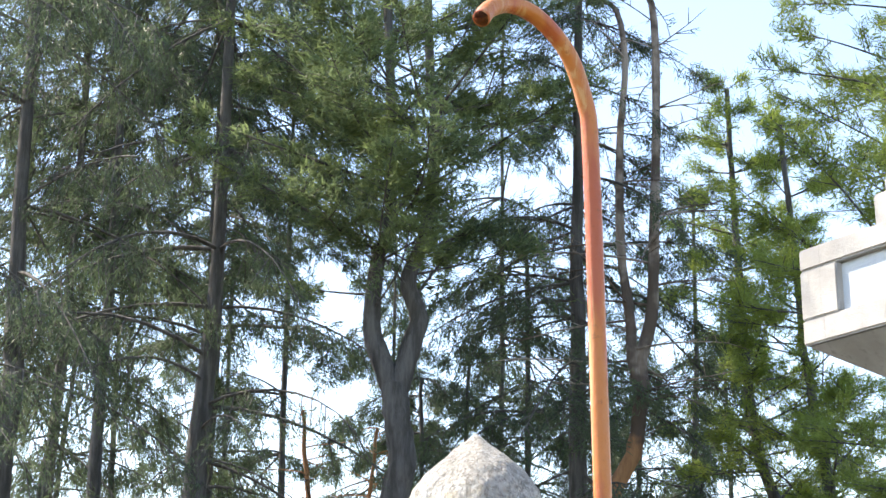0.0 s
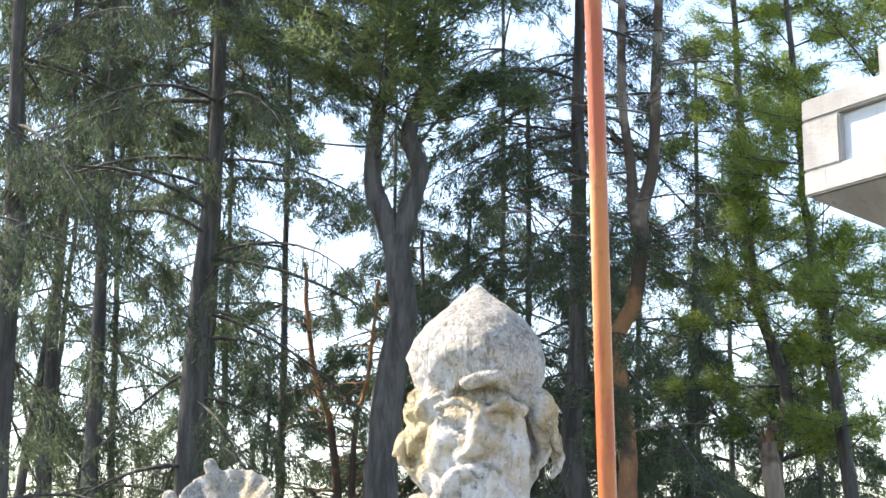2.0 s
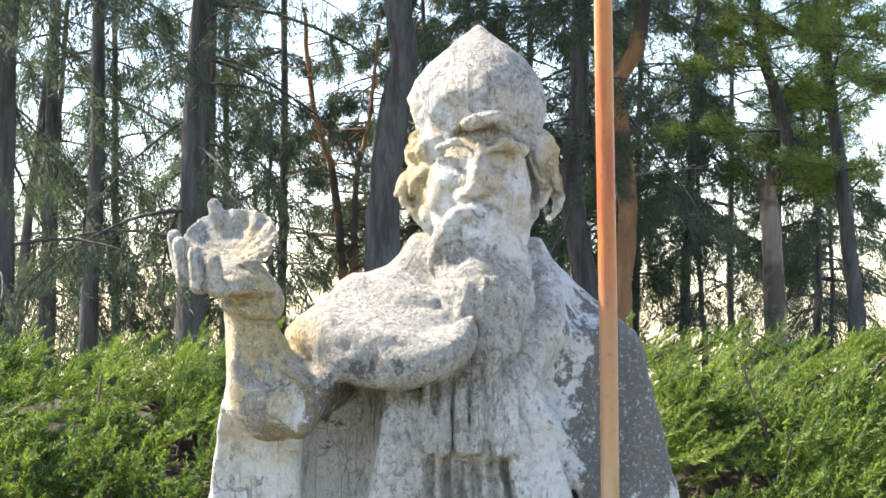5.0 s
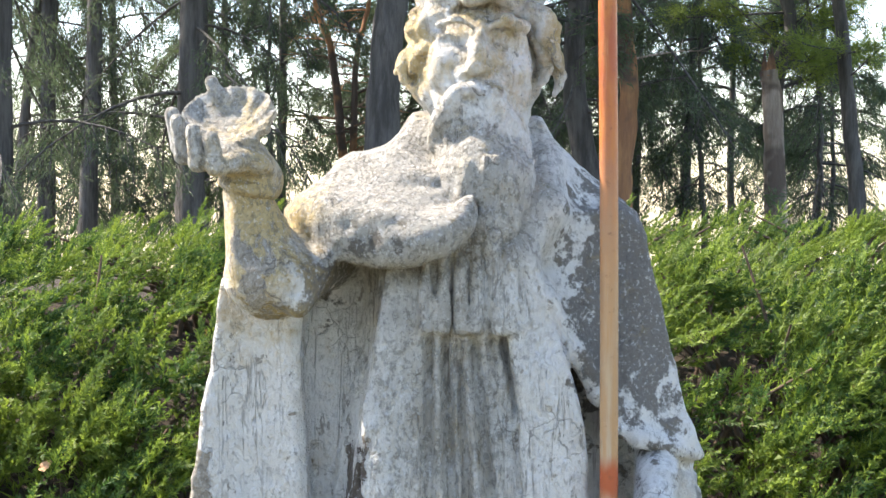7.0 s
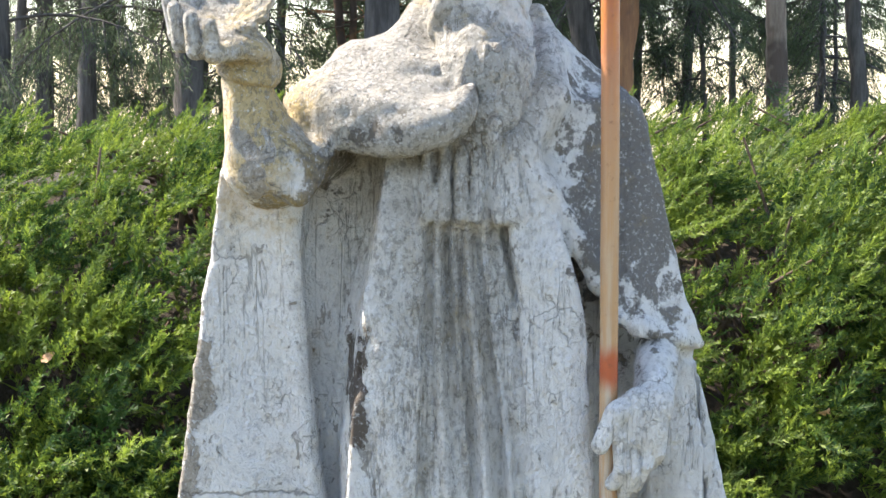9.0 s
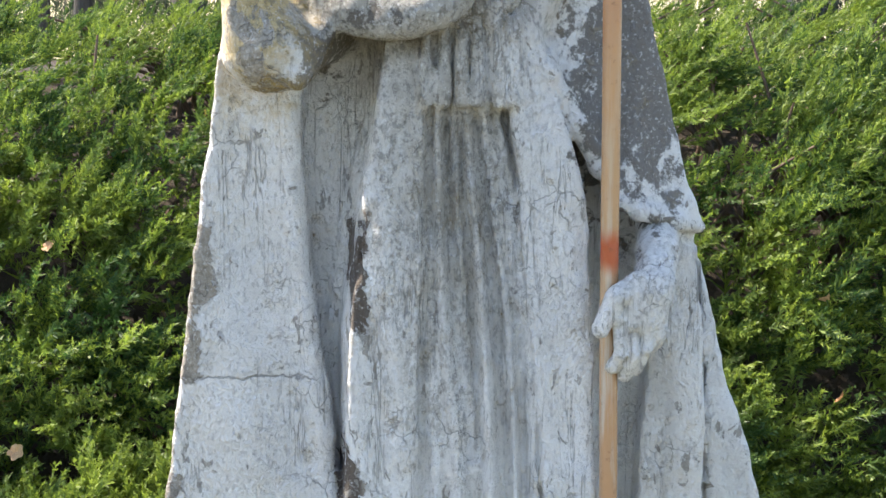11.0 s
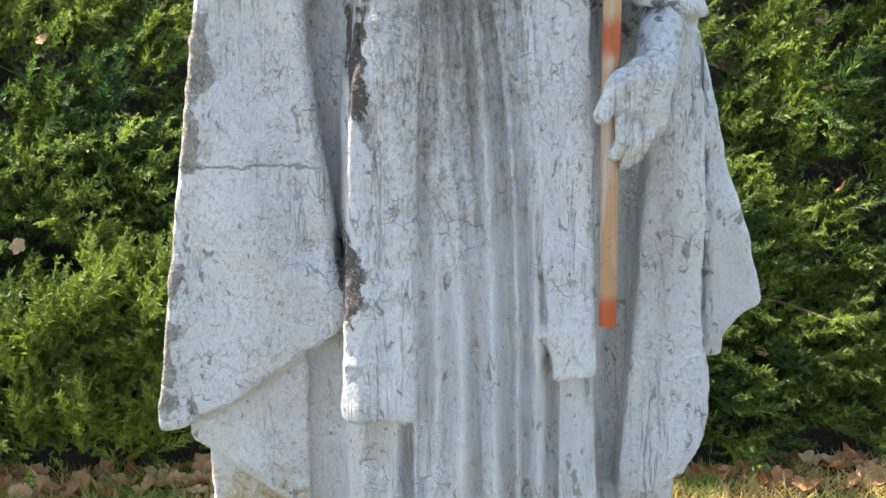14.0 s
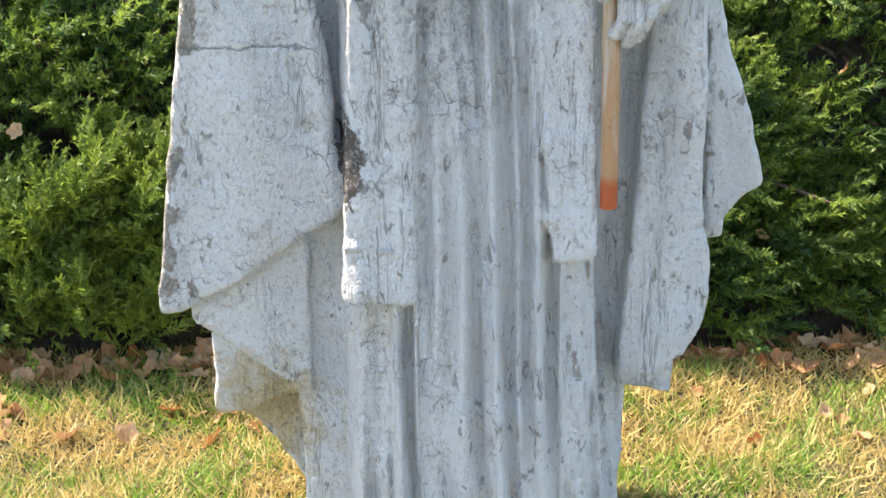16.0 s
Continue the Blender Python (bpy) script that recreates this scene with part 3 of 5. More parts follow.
def statue_body(c):
    # gown with pleats
    def gown(X, Y, Z):
        hw = np.interp(Z, [0, 0.25, 0.8, 1.25, 1.5, 1.66, 1.8, 1.95], [0.30, 0.283, 0.268, 0.252, 0.20, 0.158, 0.165, 0.15])
        cx = np.interp(Z, [0, 0.25, 0.8, 1.25, 1.5, 1.66, 1.8, 1.95], [0.066, 0.062, 0.045, 0.02, 0.01, 0.007, 0.02, 0.05])
        hd = np.interp(Z, [0, 0.25, 0.8, 1.25, 1.66, 1.95], [0.26, 0.245, 0.23, 0.215, 0.195, 0.16])
        u = (X - cx) / hw
        v = (Y - 3.045) / hd
        drift = u + 0.03 * np.sin(Z * 4.0)
        amp = np.interp(Z, [0, 1.3, 1.7, 1.9], [0.040, 0.028, 0.014, 0.004])
        f = np.zeros_like(X)
        for at, w, a in ((-0.78, 0.05, 0.9), (-0.62, 0.03, 0.5), (-0.50, 0.05, 0.9), (-0.36, 0.025, 0.6), (-0.24, 0.05, 0.8), (-0.08, 0.06, 1.1),
                         (0.09, 0.025, 0.6), (0.20, 0.055, 1.0), (0.36, 0.03, 0.5), (0.47, 0.06, 0.8), (0.62, 0.03, 0.5), (0.75, 0.06, 0.9), (0.90, 0.03, 0.8)):
            f += a * ridge(drift, at + 0.02 * np.sin(Z * 3 + at * 9), w)
        f += 0.25 * np.sin(drift * 37 + 2 * np.sin(Z * 2.3))
        n = (np.abs(u) ** 2.5 + np.abs(v) ** 2.5) ** 0.4
        return (n - 1) * np.minimum(hw, hd) * 0.85 - (f - 0.35) * amp * (v < 0)
    c.blend((-0.27, 2.74, 0.0), (0.4, 3.33, 1.97), lambda X, Y, Z: np.maximum(gown(X, Y, Z), np.maximum(-Z, Z - 1.95)), 0.02)

    def slab(y0, y1, left, right, low, high, k=0.015, lean=0.0, wave=0.0, freq=60, soft=0.012, follow=None):
        """A hanging panel: its edges are lines in the plan of its front."""
        zs = [p[1] for p in left] + [p[1] for p in right]
        xs = [p[0] for p in left] + [p[0] for p in right]

        def fn(X, Y, Z):
            l = np.interp(Z, [p[1] for p in left][::-1], [p[0] for p in left][::-1])
            r = np.interp(Z, [p[1] for p in right][::-1], [p[0] for p in right][::-1])
            lo = np.interp(X, [p[0] for p in low], [p[1] for p in low])
            front = y0
            if follow is not None:
                front = 3.045 - np.interp(Z, [0, 0.25, 0.8, 1.25, 1.66, 1.95], [0.26, 0.245, 0.23, 0.215, 0.195, 0.16]) - follow
            f = front + lean * (X - l) + wave * np.sin(X * freq + 1.5 * np.sin(Z * 5)) + 0.006 * np.sin(Z * 9 + X * 14)
            q = [l - X, X - r, (lo - Z) * 0.85, Z - high, f - Y, Y - y1]
            m = q[0]
            for e in q[1:]:
                h = np.clip(0.5 + 0.5 * (e - m) / soft, 0, 1)
                m = m * (1 - h) + e * h + soft * h * (1 - h)
            return m
        c.blend((min(xs), y0 - abs(lean) * 0.4 - 0.02, min(p[1] for p in low)), (max(xs), y1, high), fn, k)

    # back of the mantle, behind everything
    slab(3.10, 3.30, [(-0.36, 1.75), (-0.45, 1.3), (-0.47, 0.5), (-0.29, 0.16), (-0.28, 0.0)],
         [(0.36, 1.75), (0.43, 1.3), (0.48, 0.75), (0.44, 0.5), (0.37, 0.4), (0.36, 0.0)], [(-0.6, 0.0), (0.6, 0.0)], 1.8, 0.03)
    c.ball((0.05, 3.12, 1.0), (0.33, 0.17, 1.0), 0.03)
    slab(2.985, 3.2, [(-0.30, 1.75), (-0.30, 0.0)], [(-0.10, 1.75), (-0.15, 0.0)], [(-0.4, 0.0), (0.0, 0.0)], 1.78, 0.02)
    slab(3.015, 3.2, [(0.15, 1.6), (0.25, 0.0)], [(0.42, 1.6), (0.36, 0.0)], [(0.1, 0.0), (0.5, 0.0)], 1.6, 0.02)
    # mantle over the raised arm: long front panel, zigzag hem
    slab(2.92, 3.24, [(-0.405, 1.80), (-0.417, 1.72), (-0.47, 1.35), (-0.52, 1.0), (-0.568, 0.60)],
         [(-0.25, 1.80), (-0.262, 1.60), (-0.235, 1.25), (-0.196, 0.83), (-0.19, 0.6)], [(-0.60, 0.615), (-0.52, 0.625), (-0.38, 0.70), (-0.28, 0.775), (-0.19, 0.84)], 1.78, 0.02, 0.02, 0.006, 34)
    slab(2.965, 3.22, [(-0.53, 0.9), (-0.505, 0.55)], [(-0.27, 0.9), (-0.268, 0.4)], [(-0.52, 0.60), (-0.46, 0.555), (-0.35, 0.475), (-0.26, 0.415)], 0.95, 0.008, -0.05, 0.004, 40)
    slab(3.01, 3.20, [(-0.48, 0.8), (-0.478, 0.3)], [(-0.27, 0.8), (-0.268, 0.3)], [(-0.49, 0.355), (-0.40, 0.37), (-0.27, 0.425)], 0.8, 0.008)
    slab(3.06, 3.20, [(-0.47, 0.5), (-0.46, 0.36), (-0.36, 0.27), (-0.29, 0.14)], [(-0.27, 0.5), (-0.27, 0.0)], [(-0.48, 0.36), (-0.40, 0.31), (-0.33, 0.22), (-0.28, 0.12)], 0.5, 0.008)
    # fold line down the long panel
    c.chain([(-0.285, 2.925, 1.66), (-0.27, 2.925, 1.40), (-0.225, 2.922, 1.05), (-0.205, 2.92, 0.86)], [0.018, 0.016, 0.014, 0.010], 0.02)
    # mantle on the other side, outer fall
    slab(3.02, 3.22, [(0.30, 1.9), (0.36, 1.5), (0.48, 1.2), (0.505, 0.74)], [(0.36, 1.9), (0.425, 1.66), (0.50, 1.35), (0.565, 1.1), (0.640, 0.85), (0.62, 0.74)],
         [(0.48, 0.745), (0.545, 0.75), (0.585, 0.815), (0.64, 0.85)], 1.88, 0.02, 0.0, 0.004, 50)
    slab(3.06, 3.20, [(0.48, 0.9), (0.50, 0.70)], [(0.57, 0.9), (0.565, 0.70)], [(0.48, 0.71), (0.58, 0.72)], 0.9, 0.006)
    # hanging sleeve in front of it
    slab(2.935, 3.12, [(0.40, 1.5), (0.385, 1.2), (0.372, 0.9), (0.352, 0.62), (0.346, 0.45)], [(0.47, 1.5), (0.492, 1.2), (0.502, 0.9), (0.522, 0.66), (0.50, 0.45)],
         [(0.34, 0.47), (0.42, 0.485), (0.475, 0.52), (0.515, 0.60)], 1.5, 0.012, -0.04, 0.006, 55)
    slab(2.99, 3.14, [(0.352, 0.7), (0.35, 0.38)], [(0.47, 0.7), (0.462, 0.38)], [(0.34, 0.425), (0.47, 0.41)], 0.7, 0.006)
    for y in (2.93, 2.955, 2.98, 3.005, 3.03, 3.055):
        c.rod((0.482, y, 1.40), (0.503, y, 1.10), 0.010, 0.010, 0.004, True)
        c.rod((0.503, y, 1.10), (0.514, y, 0.76), 0.010, 0.011, 0.004, True)
    # shoulders and upper mantle
    c.rod((0.02, 3.05, 1.975), (-0.19, 3.02, 1.86), 0.110, 0.078, 0.05)
    c.rod((0.10, 3.07, 1.97), (0.27, 3.09, 1.82), 0.115, 0.115, 0.06)
    c.rod((0.27, 3.06, 1.82), (0.37, 3.04, 1.56), 0.100, 0.075, 0.03)
    c.ball((0.05, 3.02, 1.86), (0.22, 0.17, 0.15), 0.04)
    # hood roll about the neck
    c.chain([(-0.05, 3.03, 2.065), (-0.070, 2.98, 2.00), (-0.055, 2.92, 1.94)], [0.018, 0.028, 0.024], 0.03)
    c.chain([(0.175, 3.05, 2.06), (0.20, 2.98, 1.98), (0.19, 2.91, 1.90), (0.15, 2.875, 1.82)], [0.016, 0.03, 0.035, 0.025], 0.02)
    # short cape over the raised shoulder, with a rolled hem
    c.ball((-0.12, 2.95, 1.885), (0.165, 0.115, 0.075), 0.03, turn=(0, 4, 0))
    hem = spline([(-0.275, 2.915, 1.888), (-0.20, 2.832, 1.844), (-0.11, 2.793, 1.824), (-0.02, 2.786, 1.840), (0.03, 2.805, 1.88), (0.05, 2.83, 1.92)], 16)
    c.chain(hem, np.interp(np.linspace(0, 1, 16), [0, 0.3, 0.6, 0.85, 1], [0.016, 0.028, 0.029, 0.020, 0.010]), 0.014)
    c.ball((-0.105, 2.888, 1.872), (0.165, 0.118, 0.056), 0.03, turn=(0, 6, 0))
    c.ball((-0.06, 2.975, 1.925), (0.155, 0.105, 0.070), 0.03, turn=(0, 18, 0))
    # front edge of the cape on the other side, and its hem over the arm
    c.chain([(0.13, 2.868, 1.85), (0.19, 2.868, 1.735), (0.243, 2.88, 1.64), (0.29, 2.895, 1.56), (0.335, 2.91, 1.49)], [0.014, 0.018, 0.018, 0.016, 0.012], 0.02)
    c.chain([(0.30, 2.91, 1.515), (0.36, 2.905, 1.475), (0.43, 2.93, 1.455), (0.475, 2.99, 1.45)], [0.012, 0.018, 0.018, 0.014], 0.015)
    slab(2.893, 3.1, [(0.11, 1.90), (0.125, 1.83), (0.18, 1.735), (0.232, 1.64), (0.28, 1.56), (0.335, 1.48)], [(0.33, 1.93), (0.37, 1.86), (0.425, 1.66), (0.482, 1.43)],
         [(0.28, 1.515), (0.36, 1.478), (0.42, 1.458), (0.49, 1.44)], 1.90, 0.015, 0.25, 0.005, 45)
    c.chain([(0.325, 2.892, 1.497), (0.37, 2.898, 1.477), (0.43, 2.918, 1.456), (0.478, 2.955, 1.440)], [0.012, 0.013, 0.013, 0.012], 0.012)
    for a, e in (((0.335, 2.902, 1.472), (0.375, 2.905, 1.452)), ((0.375, 2.905, 1.452), (0.43, 2.920, 1.430)), ((0.43, 2.920, 1.430), (0.485, 2.955, 1.414))):
        c.rod(a, e, 0.013, 0.013, 0.004, True)
    # bib on the chest and the bands of the stole
    slab(2.812, 2.98, [(-0.042, 1.90), (-0.045, 1.66)], [(0.135, 1.90), (0.148, 1.66)], [(-0.05, 1.682), (0.0, 1.672), (0.04, 1.660), (0.09, 1.674), (0.15, 1.668)], 1.84, 0.02, 0.0, 0.005, 130, 0.02, 0.009)
    for x in (-0.03, 0.0, 0.03, 0.062, 0.095, 0.125):
        c.rod((x, 2.845, 1.83), (x + 0.006 * np.sin(x * 90), 2.830, 1.685), 0.011, 0.014, 0.006)
    slab(2.76, 2.98, [(-0.10, 1.82), (-0.13, 1.62), (-0.175, 1.2), (-0.195, 0.68)], [(-0.04, 1.82), (-0.035, 1.62), (-0.045, 1.2), (-0.052, 0.68)], [(-0.2, 0.695), (-0.05, 0.692)], 1.80, 0.006, 0.0, 0.005, 85, 0.008, 0.020)
    c.rod((-0.185, 2.788, 0.815), (-0.085, 2.786, 0.80), 0.008, 0.006, 0.005)
    slab(2.76, 2.98, [(0.10, 1.82), (0.13, 1.6), (0.145, 1.4), (0.165, 1.2), (0.20, 0.78)], [(0.17, 1.82), (0.208, 1.68), (0.234, 1.58), (0.262, 1.46), (0.274, 1.2), (0.285, 0.78)], [(0.19, 0.765), (0.30, 0.79)], 1.80, 0.010, 0.08, 0.004, 70, 0.008, 0.012)
    # raised arm: wide cuff, wrist, hand and shell
    c.rod((-0.19, 3.02, 1.83), (-0.295, 2.84, 1.775), 0.065, 0.074, 0.02)
    c.ball((-0.300, 2.80, 1.775), (0.082, 0.085, 0.072), 0.012)
    c.rod((-0.312, 2.80, 1.79), (-0.345, 2.78, 1.925), 0.074, 0.041, 0.02)
    c.rod((-0.355, 2.745, 1.80), (-0.36, 2.745, 1.89), 0.014, 0.008, 0.02)
    c.rod((-0.25, 2.755, 1.73), (-0.215, 2.80, 1.80), 0.022, 0.018, 0.02)


def statue_shell_side(c):
    # wrist, fingers and the scallop shell
    c.chain(spline([(-0.388, 2.79, 1.950), (-0.372, 2.748, 1.942), (-0.338, 2.735, 1.932), (-0.305, 2.76, 1.928), (-0.298, 2.80, 1.932)], 9), np.full(9, 0.009), 0.012)
    c.rod((-0.342, 2.79, 1.91), (-0.352, 2.77, 1.985), 0.034, 0.033, 0.012)
    c.ball((-0.365, 2.748, 1.988), (0.074, 0.052, 0.028), 0.015, turn=(0, 14, 0))
    c.rod((-0.345, 2.765, 1.99), (-0.318, 2.785, 1.95), 0.036, 0.038, 0.015)
    for a, b, e in (((-0.40, 2.77, 2.000), (-0.455, 2.742, 2.006), (-0.467, 2.735, 2.062)), ((-0.39, 2.74, 1.990), (-0.443, 2.706, 1.990), (-0.452, 2.700, 2.048)),
                    ((-0.375, 2.72, 1.982), (-0.415, 2.684, 1.977), (-0.422, 2.678, 2.031)), ((-0.35, 2.71, 1.977), (-0.384, 2.675, 1.970), (-0.389, 2.668, 2.018))):
        c.chain([a, b, e], [0.017, 0.0155, 0.0130], 0.004)
    c.chain([(-0.34, 2.80, 2.02), (-0.395, 2.815, 2.085), (-0.41, 2.81, 2.122)], [0.018, 0.015, 0.012], 0.008)
    shell_c, tilt = np.array((-0.374, 2.765, 2.058)), radians(50)

    def shell(X, Y, Z):
        x, y, z = X - shell_c[0], Y - shell_c[1], Z - shell_c[2]
        x, z = x * math.cos(0.12) + z * math.sin(0.12), -x * math.sin(0.12) + z * math.cos(0.12)
        yy, zz = y * math.cos(tilt) + z * math.sin(tilt), -y * math.sin(tilt) + z * math.cos(tilt)
        ang = np.arctan2(yy + 0.05, x)
        rr = np.sqrt((x / 0.082) ** 2 + (yy / 0.070) ** 2) * (1 + 0.035 * np.cos(ang * 17) + 0.02 * np.sin(ang * 5))
        bowl = 0.020 * (rr ** 2 - 1) + 0.0032 * np.cos(ang * 17) * np.clip(rr, 0, 1)
        return np.maximum(np.abs(zz - bowl) - 0.0085, (rr - 1) * 0.06) * 0.8
    c.blend(shell_c - 0.1, shell_c + 0.1, shell, 0.005)


def statue_staff_side(c):
    # lowered hand in front of the staff
    c.rod((0.408, 2.985, 1.45), (0.390, 2.875, 1.41), 0.046, 0.038, 0.012)
    c.rod((0.390, 2.875, 1.41), (0.375, 2.80, 1.355), 0.038, 0.036, 0.015)
    c.ball((0.352, 2.790, 1.318), (0.050, 0.026, 0.052), 0.012, turn=(0, 12, 0))
    c.chain([(0.345, 2.79, 1.368), (0.305, 2.772, 1.340), (0.279, 2.768, 1.288)], [0.022, 0.019, 0.016], 0.008)
    rows = (((0.313, 1.298), (0.317, 1.243), (0.305, 1.212)), ((0.337, 1.288), (0.340, 1.233), (0.326, 1.195)),
            ((0.365, 1.293), (0.363, 1.248), (0.345, 1.205)), ((0.389, 1.308), (0.387, 1.272), (0.375, 1.245)))
    for i, ((ax, az), (bx, bz), (ex, ez)) in enumerate(rows):
        c.chain([(ax, 2.782 + 0.004 * i, az), (bx, 2.772 + 0.006 * i, bz), (ex, 2.792 + 0.005 * i, ez), (ex + 0.012, 2.83, ez + 0.006)], [0.0140, 0.0130, 0.0120, 0.009], 0.002)
        c.ball((ax, 2.770 + 0.004 * i, az + 0.004), 0.009, 0.008)
    for x in (0.3265, 0.3515, 0.3765):
        c.rod((x, 2.762, 1.295), (x + 0.001, 2.756, 1.215), 0.0035, 0.0060, 0.003, True)


def statue():
    body = Carve((-0.62, 2.64, -0.02), (0.70, 3.36, 2.16), 0.0075)
    statue_body(body)
    head = Carve((-0.14, 2.80, 1.76), (0.28, 3.24, 2.52), 0.0045)
    statue_head(head)
    shell_side = Carve((-0.52, 2.62, 1.90), (-0.24, 2.90, 2.16), 0.004)
    statue_shell_side(shell_side)
    staff_side = Carve((0.24, 2.72, 1.15), (0.48, 3.02, 1.58), 0.004)
    statue_staff_side(staff_side)
    for solid, steps in ((body, (3, 9)), (head, (4, 12)), (staff_side, (5, 14))):
        solid.wear(0.0014, steps[0], 1)
        solid.wear(0.0028 if solid is not staff_side else 0.001, steps[1], 2)
    v1, f1 = surface_nets(body.F, body.lo, body.h)
    v2, f2 = surface_nets(head.F, head.lo, head.h)
    v, f = gather([(v1, f1), (v2, f2), surface_nets(shell_side.F, shell_side.lo, shell_side.h), surface_nets(staff_side.F, staff_side.lo, staff_side.h)])
    return tagged(part("bishop_statue", v, f, STATUE), "weathered white painted cement statue of a bearded bishop holding a shell", "statue")


statue()


# ---- the staff ----
def staff():
    path = spline([(0.303, 2.812, 0.88), (0.299, 2.812, 1.25), (0.292, 2.811, 2.0), (0.283, 2.81, 2.7), (0.279, 2.81, 3.0), (0.268, 2.80, 3.09),
                   (0.236, 2.775, 3.175), (0.180, 2.735, 3.228), (0.125, 2.69, 3.236), (0.085, 2.64, 3.205), (0.066, 2.605, 3.168)], 90)
    g = np.random.default_rng(2)
    path[:45, 0] += 0.0006 * np.sin(np.arange(45) * 0.5)
    v, f = tube(path, np.full(len(path), 0.0164), 18)
    vi, fi = tube(path[-20:], np.full(20, 0.0138), 18)
    n, m = len(v), len(path)
    a = np.arange(18)
    b = (a + 1) % 18
    rim = np.stack([(m - 1) * 18 + a, (m - 1) * 18 + b, n + 19 * 18 + b, n + 19 * 18 + a], -1)
    verts, faces = np.vstack([v, vi]), np.vstack([f, rim])
    ob = tagged(part("crook_staff", verts, faces, RUST), "rusty orange bent pipe staff held by the statue", "staff")
    # inner wall coloured dark so the open end reads as a shaded hole
    vb, fb = tube(path[-20:], np.full(20, 0.0136), 18)
    part("bore", vb, fb[:, ::-1], BORE_SHADE, ob, "rusty inside of the pipe, its shade painted dark")


staff()


# ---- concrete tower head beyond the bank ----
def tower():
    # one face turned to the lawn; the head overhangs its shaft
    u, v = np.array((0.505, -0.863, 0)), np.array((0.863, 0.505, 0))
    corner, side = np.array((2.115, 9.0, -0.045)), 1.7
    mid = corner + (u + v) * side / 2

    def block(h0, z0, h1, z1, bev=0.012):
        bm = bmesh.new()
        ring = []
        for h, z in ((h0, z0), (h1, z1)):
            ring.append([bm.verts.new(mid + u * a * h + v * b * h + np.array((0, 0, z))) for a, b in ((-1, -1), (1, -1), (1, 1), (-1, 1))])
        bm.faces.new(ring[0][::-1])
        bm.faces.new(ring[1])
        for i in range(4):
            bm.faces.new((ring[0][i], ring[0][(i + 1) % 4], ring[1][(i + 1) % 4], ring[1][i]))
        bmesh.ops.recalc_face_normals(bm, faces=bm.faces)
        bmesh.ops.bevel(bm, geom=bm.edges[:], offset=bev, segments=2, affect="EDGES")
        me = bpy.data.meshes.new("block")
        bm.to_mesh(me)
        bm.free()
        return me
    top = new("concrete_tower", None)
    top.location = (*mid[:2], 1.5)
    tagged(top, "grey concrete tower head with pale inset panels", "tower")

    def add(name, me, mat, label=""):
        me.materials.append(mat)
        ob = new(name, me)
        ob.parent = top
        ob.matrix_parent_inverse = Matrix.Translation(top.location).inverted()
        tagged(ob, label)
    s = side / 2
    add("shaft", block(0.34, 1.35, 0.34, 3.80), CONCRETE)
    add("sloping_underside", block(0.34, 3.78, s - 0.015, 4.115), CONCRETE)
    add("lower_band", block(s, 4.117, s, 4.27), CONCRETE)
    add("core", block(s - 0.05, 4.271, s - 0.05, 4.566), PANEL, "pale blue grey inset panels")
    add("upper_band", block(s, 4.567, s, 4.70), CONCRETE)
    for a in (-1, 1):
        for b in (-1, 1):
            me = block(0.15, 4.271, 0.15, 4.566, 0.008)
            off = (u * a + v * b) * (s - 0.151)
            me.transform(Matrix.Translation(off))
            add("corner_post", me, CONCRETE)
    add("cap", block(s - 0.32, 4.701, s - 0.32, 5.02), CONCRETE)
    add("finial_slab", block(s - 0.37, 5.021, s - 0.37, 5.12), CONCRETE)


tower()


